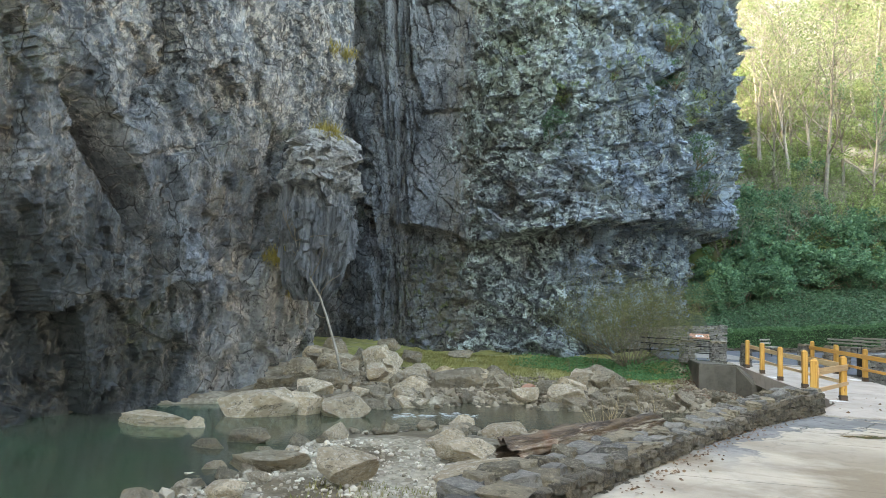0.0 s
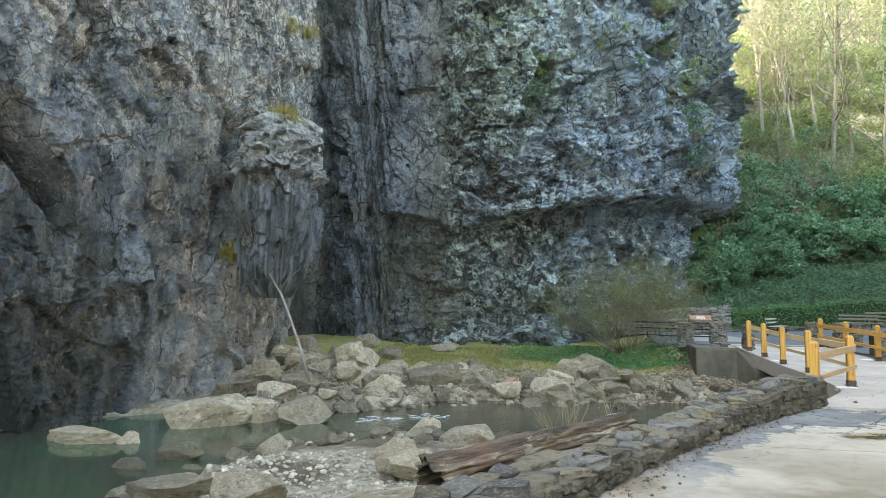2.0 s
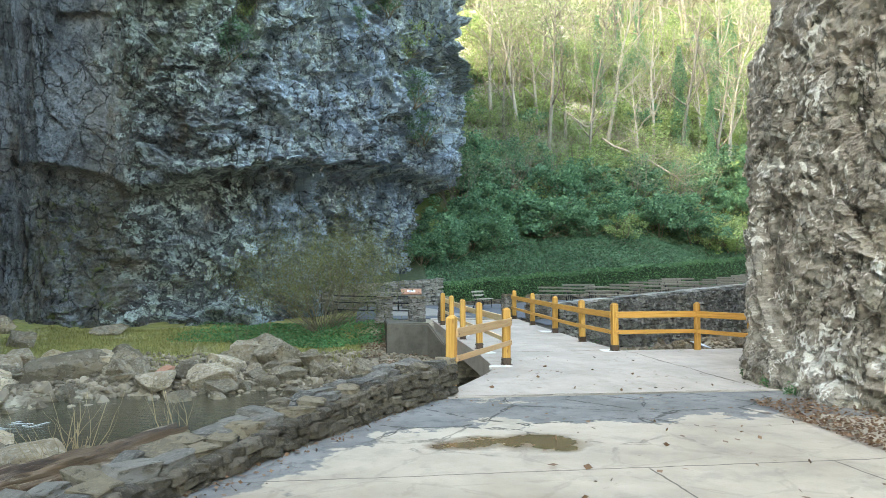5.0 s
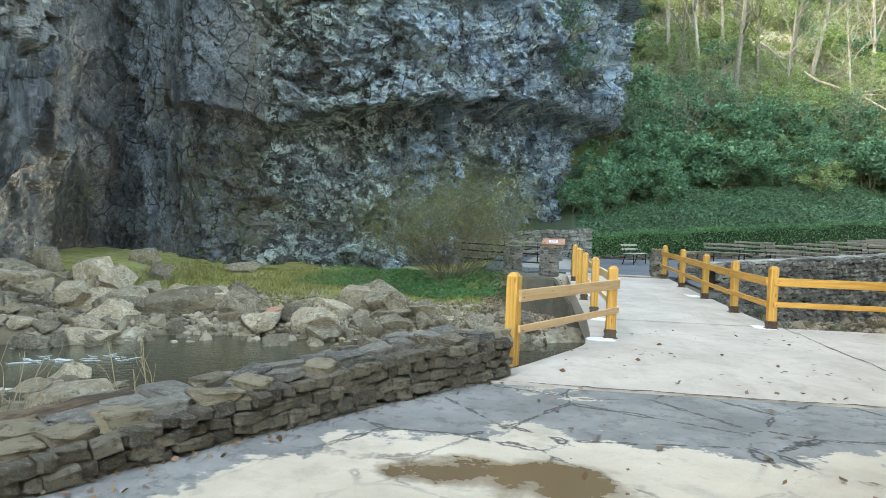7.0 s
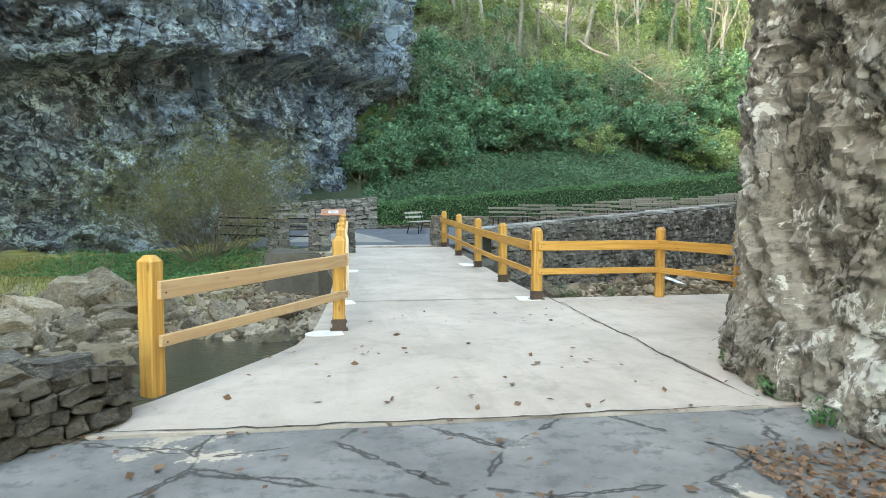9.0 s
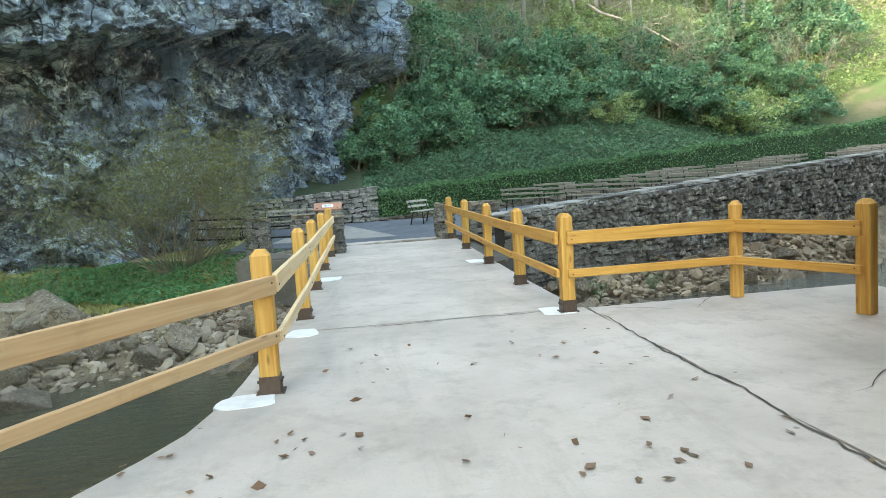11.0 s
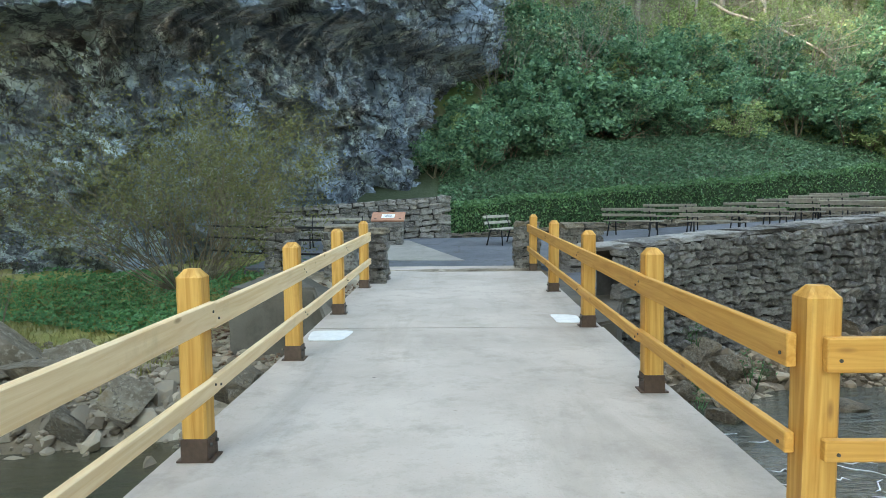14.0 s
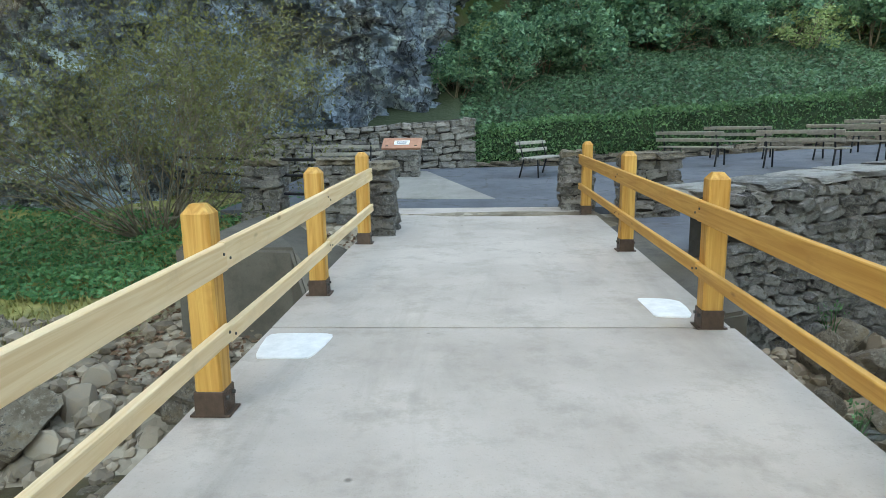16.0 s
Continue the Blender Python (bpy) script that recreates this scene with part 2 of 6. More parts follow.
def rock_material(name, a, b, c, wet=0.0):
    k = Mat(name, 0.85 - wet)
    base = k.mix(k.ramp(k.noise(1.6, 7, 0.65), 0.38, 0.62), a, b)
    base = k.mix(k.ramp(k.noise(7.0, 8, 0.75), 0.52, 0.62, 0, 0.8), base, c)
    base = k.mix(k.ramp(k.noise(1.1, 5, 0.7), 0.52, 0.66, 0, 0.65), base, (0.25, 0.165, 0.075))
    base = k.mix(k.ramp(k.noise(3.5, 8, 0.72), 0.57, 0.67, 0, 0.8), base, (0.075, 0.065, 0.05))
    crack = k.math("MULTIPLY", k.lines(1.7, 0.014, 6), k.ramp(k.noise(1.3, 4), 0.44, 0.54))
    base = k.mix(k.math("MULTIPLY", crack, 0.85), base, (0.03, 0.026, 0.02))
    hsv = k.n("ShaderNodeHueSaturation")
    k.link(base, hsv.inputs["Color"])
    k.link(k.ramp(k.random(), 0, 1, 0.7, 1.2), hsv.inputs["Value"])
    k.color(hsv.outputs[0])
    k.bump(k.voro(3.0, out="Color", co=k.warp(2.0, 0.4)), 0.12, 0.7)
    k.bump(k.math("SUBTRACT", 1.0, crack), 0.05, 0.8)
    k.bump(k.noise(6.0, 10, 0.78), 0.12, 1.0)
    return k.m


def stone_material(name, tone=1.0, tint=(1.0, 1.0, 1.0)):
    col = lambda c: tuple(v * tone * w for v, w in zip(c, tint))
    k = Mat(name, 0.88)
    r = k.random()
    base = k.mix(r, col((0.085, 0.08, 0.075)), col((0.27, 0.25, 0.22)))
    base = k.mix(k.ramp(k.noise(5.0, 8, 0.75), 0.48, 0.62, 0, 0.8), base, col((0.36, 0.335, 0.29)))
    base = k.mix(k.ramp(k.noise(2.6, 7, 0.7), 0.5, 0.62, 0, 0.8), base, col((0.05, 0.046, 0.04)))
    base = k.mix(k.ramp(k.noise(1.4, 5, 0.7), 0.56, 0.66, 0, 0.6), base, col((0.16, 0.13, 0.08)))
    k.color(base)
    k.bump(k.voro(9.0, out="Color", co=k.warp(6.0, 0.12)), 0.04, 0.7)
    k.bump(k.noise(14.0, 9, 0.78), 0.04, 1.0)
    return k.m


def concrete_material(name, a, b, stain, cracks=0.0):
    k = Mat(name, 0.85)
    base = k.mix(k.ramp(k.noise(0.7, 6, 0.65), 0.35, 0.65), a, b)
    base = k.mix(k.ramp(k.noise(2.6, 9, 0.75), 0.50, 0.70, 0, 0.7), base, stain)
    base = k.mix(k.ramp(k.noise(60.0, 3, 0.6), 0.58, 0.72, 0, 0.35), base, stain)
    base = k.mix(k.ramp(k.noise(0.9, 8, 0.7, 0.5, k.coords((2.2, 0.35, 1))), 0.52, 0.68, 0, 0.4), base, stain)
    base = k.mix(k.ramp(k.voro(2.3), 0.02, 0.05, 0.75, 0), base, tuple(v * 0.4 for v in stain))
    if cracks:
        e = k.voro(0.55, "DISTANCE_TO_EDGE", co=k.coords((1, 1, 1)))
        wob = k.math("ADD", e, k.ramp(k.noise(5, 5), 0.3, 0.7, -0.03, 0.03))
        base = k.mix(k.ramp(wob, 0.0, 0.012, cracks, 0), base, (0.06, 0.055, 0.05))
    k.color(base)
    k.bump(k.noise(4.0, 8, 0.7), 0.01, 0.4)
    k.bump(k.noise(90.0, 4, 0.7), 0.003, 0.6)
    return k.m


def pavement_material():
    """Old worn lane: grey asphalt overlay near the bridge, pale concrete before it, patched between."""
    k = Mat("worn patched pavement", 0.75)
    x, y, z = k.xyz()
    # boundary of the asphalt overlay wanders
    bend = k.math("ADD", y, k.ramp(k.noise(0.55, 10, 0.68), 0.3, 0.7, -1.0, 1.0))
    asph = k.ramp(bend, 12.28, 12.34)
    bare = k.ramp(k.noise(0.5, 10, 0.65, 0.3), 0.575, 0.585)
    asph = k.math("MULTIPLY", asph, k.math("SUBTRACT", 1.0, bare))
    gap = k.math("SUBTRACT", x, k.math("ADD", k.math("MULTIPLY", y, 0.48), -2.2))
    gap = k.math("ADD", gap, k.ramp(k.noise(1.3, 5), 0.3, 0.7, -0.5, 0.5))
    asph = k.math("MAXIMUM", asph, k.math("MULTIPLY", k.ramp(gap, 0.2, 0.27, 1, 0), k.ramp(y, 8.0, 9.5)))
    # asphalt also hugs the foot of the wall
    conc = k.mix(k.ramp(k.noise(0.6, 6, 0.65), 0.35, 0.65), (0.36, 0.30, 0.235), (0.53, 0.46, 0.37))
    conc = k.mix(k.ramp(k.noise(2.2, 7, 0.7), 0.52, 0.72, 0, 0.6), conc, (0.24, 0.21, 0.175))
    tar = k.mix(k.ramp(k.noise(1.4, 7, 0.65), 0.35, 0.65), (0.145, 0.142, 0.137), (0.25, 0.242, 0.232))
    tar = k.mix(k.ramp(k.noise(5.0, 7, 0.75), 0.52, 0.60, 0, 0.8), tar, (0.115, 0.114, 0.113))
    base = k.mix(asph, conc, tar)
    e = k.voro(0.95, "DISTANCE_TO_EDGE", co=k.coords((1, 1.15, 1), (0, 0, 14)))
    wob = k.math("ADD", e, k.ramp(k.noise(4, 6), 0.3, 0.7, -0.045, 0.045))
    line = k.math("MULTIPLY", k.ramp(k.math("ABSOLUTE", wob), 0.004, 0.022, 1, 0), k.ramp(bend, 11.4, 12.3, 0.15, 0.95))
    base = k.mix(line, base, (0.045, 0.042, 0.038))
    def seam(v, at, w=0.012):
        return k.ramp(k.math("ABSOLUTE", k.math("ADD", k.math("SUBTRACT", v, at), k.ramp(k.noise(3.0, 4), 0.3, 0.7, -0.015, 0.015))), w * 0.5, w, 1, 0)

    seams = k.math("MAXIMUM", k.math("MULTIPLY", k.math("MAXIMUM", seam(x, 6.05), seam(x, 7.7)), k.ramp(y, 10.55, 10.6, 1, 0)), k.math("MAXIMUM", seam(y, 10.6), seam(y, 7.2)))
    base = k.mix(k.math("MULTIPLY", seams, 0.8), base, (0.07, 0.06, 0.045))
    speck = k.ramp(k.noise(70, 3, 0.6), 0.6, 0.75, 0, 0.4)
    base = k.mix(speck, base, (0.15, 0.14, 0.125))
    # damp hollows
    px = k.math("DIVIDE", k.math("SUBTRACT", x, 5.18), 0.76)
    py = k.math("DIVIDE", k.math("SUBTRACT", y, 11.62), 0.36)
    rr = k.math("ADD", k.math("ADD", k.math("MULTIPLY", px, px), k.math("MULTIPLY", py, py)), k.ramp(k.noise(1.5, 7, 0.65), 0.3, 0.7, -0.95, 0.95))
    wet = k.ramp(rr, 0.55, 1.15, 1, 0)
    damp = k.ramp(k.noise(0.33, 8, 0.6), 0.45, 0.54, 0, 0.8)
    damp = k.math("MULTIPLY", damp, k.ramp(y, 8.5, 11.0, 1, 0))
    base = k.mix(wet, k.mix(damp, base, (0.19, 0.14, 0.088)), (0.15, 0.098, 0.052))
    k.color(base)
    k.rough(k.ramp(wet, 0, 1, 0.78, 0.22))
    k.bump(k.math("MULTIPLY", k.noise(4.0, 8, 0.7), k.math("SUBTRACT", 1.0, wet)), 0.012, 0.5)
    k.bump(k.math("MULTIPLY", k.noise(80.0, 4, 0.7), k.math("SUBTRACT", 1.0, wet)), 0.004, 0.6)
    return k.m


def wood_material(name, a, b, knots, upright=False):
    k = Mat(name, 0.62)
    off = k.n("ShaderNodeVectorMath")
    off.operation = "ADD"
    k.link(k.co, off.inputs[0])
    rv = k.n("ShaderNodeCombineXYZ")
    k.link(k.ramp(k.random(), 0, 1, 0, 40), rv.inputs[0])
    k.link(k.ramp(k.random(), 0, 1, 0, 17), rv.inputs[1])
    k.link(rv.outputs[0], off.inputs[1])
    co = k.coords((20, 20, 0.9) if upright else (1.2, 26, 26), src=off.outputs[0])
    g = k.noise(1.0, 5, 0.55, 1.2, co)
    base = k.mix(k.ramp(g, 0.35, 0.68), a, b)
    kn = k.voro(2.0, co=k.coords((3.2, 3.2, 1) if upright else (1, 3.2, 3.2), src=off.outputs[0]))
    base = k.mix(k.ramp(kn, 0.04, 0.11, 0.8, 0), base, knots)
    base = k.mix(k.ramp(k.noise(2.5, 6, 0.7, 0, off.outputs[0]), 0.58, 0.75, 0, 0.35), base, tuple(v * 0.6 for v in a))
    k.color(base)
    k.bump(g, 0.004, 0.4)
    return k.m


def log_material():
    """Driftwood: dark wet grain with bleached ridges and reddish rot."""
    k = Mat("wet dark driftwood", 0.6)
    g = k.noise(1.0, 8, 0.7, 0.6, k.coords((0.7, 9, 9)))
    base = k.mix(k.ramp(g, 0.40, 0.60), (0.045, 0.028, 0.018), (0.20, 0.135, 0.085))
    base = k.mix(k.ramp(k.noise(1.0, 8, 0.7, 0.4, k.coords((0.9, 6, 6))), 0.55, 0.62, 0, 0.85), base, (0.46, 0.385, 0.29))
    base = k.mix(k.ramp(k.noise(1.7, 6, 0.65), 0.56, 0.66, 0, 0.5), base, (0.20, 0.09, 0.045))
    k.color(base)
    k.bump(g, 0.06, 0.9)
    return k.m


def plain(name, c, rough=0.6, metal=0.0, vary=0.25, scale=6.0, bump=0.006):
    k = Mat(name, rough, metal)
    k.color(k.mix(k.ramp(k.noise(scale, 7, 0.7), 0.3, 0.7), tuple(v * (1 - vary) for v in c), tuple(min(1, v * (1 + vary)) for v in c)))
    if bump:
        k.bump(k.noise(scale * 4, 6, 0.7), bump, 0.5)
    return k.m


def leaf_material(name, a, b, trans=0.35, rough=0.5):
    k = Mat(name, rough, spec=0.3)
    base = k.mix(k.ramp(k.island(), 0, 1), a, b)
    k.color(k.mix(k.ramp(k.noise(0.5, 3), 0.35, 0.65, 0, 0.45), base, tuple(v * 0.65 for v in a)))
    tr = k.n("ShaderNodeBsdfTranslucent")
    k.link(base, tr.inputs[0])
    ms = k.n("ShaderNodeMixShader")
    ms.inputs[0].default_value = trans
    k.link(k.b.outputs[0], ms.inputs[1])
    k.link(tr.outputs[0], ms.inputs[2])
    k.link(ms.outputs[0], k.t.nodes["Material Output"].inputs["Surface"])
    return k.m


def ground_material():
    """Bank, creek bed and wooded hill: soil, gravel, grass and ivy by place."""
    k = Mat("soil and grass ground", 0.92)
    x, y, z = k.xyz()
    soil = k.mix(k.ramp(k.noise(1.3, 8, 0.7), 0.35, 0.65), (0.085, 0.062, 0.038), (0.18, 0.14, 0.09))
    grav = k.mix(k.voro(9.0, out="Color"), (0.19, 0.155, 0.11), (0.46, 0.395, 0.30))
    base = k.mix(k.ramp(k.noise(0.6, 5), 0.42, 0.55), soil, grav)
    # grass on the far bank
    g = k.math("MULTIPLY", k.ramp(k.math("ADD", y, k.ramp(k.noise(0.5, 5), 0.3, 0.7, -1.2, 1.2)), 25.6, 26.6), k.ramp(x, 3.4, 4.2, 1, 0))
    grass = k.mix(k.ramp(k.noise(3.0, 7, 0.7), 0.35, 0.65), (0.15, 0.16, 0.04), (0.32, 0.28, 0.09))
    base = k.mix(k.math("MULTIPLY", g, k.ramp(k.noise(1.1, 5), 0.3, 0.5, 0.3, 1)), base, grass)
    # slope: leaf mould and low green
    hill = k.ramp(y, 38.0, 39.0)
    mould = k.mix(k.ramp(k.noise(0.8, 8, 0.7), 0.40, 0.62), (0.075, 0.085, 0.032), (0.17, 0.135, 0.085))
    mould = k.mix(k.ramp(k.noise(0.35, 6, 0.6), 0.45, 0.6), mould, (0.085, 0.125, 0.035))
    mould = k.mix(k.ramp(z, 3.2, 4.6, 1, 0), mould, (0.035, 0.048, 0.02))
    rock = k.math("MULTIPLY", k.ramp(z, 11, 17), k.ramp(k.math("ADD", x, k.ramp(k.noise(0.15, 4), 0.3, 0.7, -4, 4)), 24, 32, 1, 0))
    stone = k.mix(k.ramp(k.noise(0.7, 9, 0.7), 0.4, 0.62), (0.20, 0.175, 0.15), (0.46, 0.42, 0.38))
    mould = k.mix(k.math("MULTIPLY", rock, k.ramp(k.noise(0.5, 6, 0.6), 0.40, 0.52)), mould, stone)
    base = k.mix(hill, base, mould)
    under = k.ramp(z, -1.85, -1.5, 1, 0)
    base = k.mix(k.math("MULTIPLY", under, k.ramp(y, 36, 38, 0.8, 0)), base, (0.10, 0.085, 0.05))
    k.color(base)
    k.bump(k.noise(3.0, 9, 0.7), 0.08, 0.7)
    k.bump(k.voro(9.0), 0.03, 0.6)
    return k.m


def water_material():
    k = Mat("creek water", 0.04, spec=0.5)
    x, y, z = k.xyz()
    base = k.mix(k.ramp(x, -9.5, -2.0), (0.045, 0.085, 0.048), (0.075, 0.062, 0.036))
    base = k.mix(k.ramp(k.noise(0.5, 4), 0.4, 0.65), base, (0.055, 0.058, 0.04))
    k.color(base)
    amt = k.ramp(x, -7.0, -3.0, 0.10, 0.5)
    swift = k.math("ADD", amt, k.ramp(x, 8.5, 10.5, 0, 3.0))
    w = k.math("MULTIPLY", k.noise(5.0, 5, 0.6, 0.5, k.coords((0.6, 1.5, 1))), swift)
    k.bump(w, 0.05, 0.5)
    return k.m


M_CLIFF, M_PILLAR = cliff_material(), pillar_material()
M_BOULDER = rock_material("pale limestone boulder", (0.42, 0.32, 0.21), (0.68, 0.56, 0.41), (0.82, 0.74, 0.62))
M_ROCK = rock_material("grey creek rock", (0.20, 0.158, 0.108), (0.38, 0.315, 0.228), (0.54, 0.47, 0.37))
M_STONE, M_STONE_DARK = stone_material("grey wall stone", 1.2), stone_material("dark wall stone", 0.85, (1.1, 1.0, 0.86))
M_CAP = stone_material("tan cap stone", 1.1, (1.12, 1.0, 0.80))
M_MORTAR = plain("dark mortar and soil", (0.07, 0.065, 0.058), 0.95, 0, 0.4, 5, 0.02)
M_DECK = concrete_material("pale bridge concrete", (0.40, 0.343, 0.293), (0.52, 0.453, 0.39), (0.30, 0.255, 0.21))
M_OLD = concrete_material("weathered abutment concrete", (0.085, 0.074, 0.058), (0.145, 0.128, 0.102), (0.05, 0.043, 0.033))
M_PATH = concrete_material("grey path concrete", (0.24, 0.22, 0.195), (0.32, 0.295, 0.26), (0.17, 0.155, 0.13))
M_OUTCROP = outcrop_material()
M_CRACK = plain("dirt in a crack", (0.07, 0.06, 0.048), 0.95)
M_PATCH = plain("fresh white mortar", (0.74, 0.725, 0.695), 0.85, 0, 0.13, 9)
M_PAVE = pavement_material()
M_COURT = concrete_material("blue-grey asphalt court", (0.085, 0.092, 0.105), (0.135, 0.143, 0.158), (0.06, 0.06, 0.066), 0.6)
M_POST = wood_material("yellow stained timber post", (0.46, 0.215, 0.04), (0.68, 0.40, 0.11), (0.26, 0.11, 0.03), True)
M_YRAIL = wood_material("yellow stained timber rail", (0.52, 0.25, 0.05), (0.68, 0.38, 0.10), (0.26, 0.11, 0.03))
M_RAIL = wood_material("fresh pine rail", (0.72, 0.50, 0.27), (0.84, 0.65, 0.41), (0.30, 0.17, 0.07))
M_STEEL = plain("brown painted steel", (0.085, 0.055, 0.04), 0.5, 0.3, 0.3, 20)
M_IRON = plain("black iron", (0.02, 0.02, 0.022), 0.5, 0.4, 0.2, 20, 0)
M_SLAT = plain("weathered grey slat", (0.27, 0.245, 0.20), 0.75, 0, 0.3, 9)
M_BARK = plain("grey bark", (0.17, 0.15, 0.125), 0.9, 0, 0.4, 5, 0.02)
M_PALEBARK = plain("pale bark", (0.29, 0.262, 0.222), 0.9, 0, 0.3, 4, 0.02)
M_TWIG = plain("brown twig", (0.18, 0.145, 0.10), 0.9, 0, 0.3, 5, 0)
M_LOG = log_material()
M_GROUND, M_WATER = ground_material(), water_material()
M_IVY = leaf_material("dark ivy leaf", (0.045, 0.105, 0.058), (0.13, 0.23, 0.122), 0.2)
M_HEDGE = leaf_material("hedge leaf", (0.04, 0.11, 0.05), (0.16, 0.29, 0.115), 0.2)
M_SHRUB = leaf_material("evergreen shrub leaf", (0.045, 0.125, 0.075), (0.21, 0.36, 0.19), 0.3)
M_SPRING = leaf_material("yellow-green spring leaf", (0.15, 0.23, 0.08), (0.36, 0.43, 0.19), 0.4)
M_TREELEAF = leaf_material("pale spring tree leaf", (0.15, 0.20, 0.085), (0.28, 0.32, 0.17), 0.4)
M_GRASS = leaf_material("bank grass", (0.17, 0.18, 0.05), (0.38, 0.31, 0.12), 0.3)
M_DRYGRASS = leaf_material("dry yellow grass", (0.25, 0.20, 0.05), (0.40, 0.33, 0.10), 0.3)
M_DEAD = leaf_material("dead brown leaf", (0.13, 0.07, 0.04), (0.28, 0.17, 0.10), 0.1)
M_PINK = plain("reddish sandstone", (0.40, 0.20, 0.13), 0.85, 0, 0.2, 8)
M_SIGN = plain("white sign plate", (0.8, 0.8, 0.78), 0.4, 0, 0.03, 5, 0)
M_TEXT = plain("dark sign print", (0.08, 0.08, 0.08), 0.5, 0, 0.1, 5, 0)
M_FOAM = plain("white riffle foam", (0.75, 0.78, 0.80), 0.5, 0, 0.15, 20, 0.01)


# ---- mesh helpers ----
def mesh_of(name, verts, faces, mat, smooth=False):
    me = bpy.data.meshes.new(name)
    me.from_pydata([tuple(v) for v in verts], [], [tuple(f) for f in faces])
    me.materials.append(mat)
    if smooth:
        me.polygons.foreach_set("use_smooth", [True] * len(me.polygons))
    me.update()
    return me


def grid_mesh(name, pts, mat, smooth=False, close=False):
    """A mesh from an array of points, rows by columns."""
    r, c = pts.shape[:2]
    idx = np.arange(r * c).reshape(r, c)
    if close:
        idx = np.concatenate([idx, idx[:, :1]], 1)
    q = np.stack([idx[:-1, :-1], idx[:-1, 1:], idx[1:, 1:], idx[1:, :-1]], -1).reshape(-1, 4)
    me = bpy.data.meshes.new(name)
    me.vertices.add(r * c)
    me.vertices.foreach_set("co", pts.reshape(-1).astype(np.float32))
    me.loops.add(q.size)
    me.loops.foreach_set("vertex_index", q.reshape(-1).astype(np.int32))
    me.polygons.add(len(q))
    me.polygons.foreach_set("loop_start", np.arange(0, q.size, 4, dtype=np.int32))
    me.polygons.foreach_set("use_smooth", np.full(len(q), smooth))
    me.materials.append(mat)
    me.update(calc_edges=True)
    me.validate()
    return me


def quads_mesh(name, quads, mat):
    """Loose quads (n, 4, 3) in one mesh."""
    n = len(quads)
    me = bpy.data.meshes.new(name)
    me.vertices.add(n * 4)
    me.vertices.foreach_set("co", np.asarray(quads, np.float32).reshape(-1))
    me.loops.add(n * 4)
    me.loops.foreach_set("vertex_index", np.arange(n * 4, dtype=np.int32))
    me.polygons.add(n)
    me.polygons.foreach_set("loop_start", np.arange(0, n * 4, 4, dtype=np.int32))
    me.materials.append(mat)
    me.update(calc_edges=True)
    return me


def part(name, data, parent, label="", m=None):
    ob = new(name, data)
    ob.parent = parent
    if m is not None:
        ob.matrix_basis = m
    if label:
        ob["label"] = label
    return ob


def thing(name, label, category, group="", m=None, data=None, kind=""):
    ob = new(name, data)
    if m is not None:
        ob.matrix_basis = m
    return tagged(ob, label, category, group, kind)


def box(sx, sy, sz, bev=0.006, name="box", mat=None, base=True):
    """A bevelled box, standing on z = 0 if base."""
    bm = bmesh.new()
    bmesh.ops.create_cube(bm, size=1)
    for v in bm.verts:
        v.co = Vector((v.co.x * sx, v.co.y * sy, (v.co.z + (0.5 if base else 0)) * sz))
    if bev:
        bmesh.ops.bevel(bm, geom=bm.edges[:], offset=bev, segments=1, affect="EDGES")
    me = bpy.data.meshes.new(name)
    bm.to_mesh(me)
    bm.free()
    if mat:
        me.materials.append(mat)
    return me


def prism(outline, z0, z1, name, mat, bev=0.015):
    """An upright prism over a plan outline; z1 may be a function of x, y."""
    bm = bmesh.new()
    top = [bm.verts.new((x, y, z1(x, y) if callable(z1) else z1)) for x, y in outline]
    bot = [bm.verts.new((x, y, z0)) for x, y in outline]
    f = bm.faces.new(top)
    bm.faces.new(bot[::-1])
    n = len(outline)
    for i in range(n):
        bm.faces.new((top[i], bot[i], bot[(i + 1) % n], top[(i + 1) % n]))
    bmesh.ops.recalc_face_normals(bm, faces=bm.faces[:])
    if bev:
        bmesh.ops.bevel(bm, geom=[e for e in f.edges], offset=bev, segments=2, affect="EDGES")
    me = bpy.data.meshes.new(name)
    bm.to_mesh(me)
    bm.free()
    me.materials.append(mat)
    return me


def tube(points, radii, sides=6):
    """Vertices and faces of a tapered tube."""
    pts = [Vector(p) for p in points]
    verts, faces = [], []
    for i, p in enumerate(pts):
        d = (pts[min(i + 1, len(pts) - 1)] - pts[max(i - 1, 0)]).normalized()
        a = d.orthogonal().normalized() if i == 0 else (a - d * a.dot(d)).normalized()
        b = d.cross(a)
        for j in range(sides):
            t = 2 * math.pi * j / sides
            verts.append(p + (a * math.cos(t) + b * math.sin(t)) * radii[i])
    for i in range(len(pts) - 1):
        for j in range(sides):
            faces.append((i * sides + j, i * sides + (j + 1) % sides, (i + 1) * sides + (j + 1) % sides, (i + 1) * sides + j))
    faces.append(tuple(range(sides))[::-1])
    faces.append(tuple((len(pts) - 1) * sides + j for j in range(sides)))
    return verts, faces


class Heap:
    """Gathers pieces into one mesh."""

    def __init__(self):
        self.v, self.f = [], []

    def add(self, vf):
        n = len(self.v)
        self.v += vf[0]
        self.f += [tuple(i + n for i in f) for f in vf[1]]

    def mesh(self, name, mat, smooth=True):
        return mesh_of(name, self.v, self.f, mat, smooth)


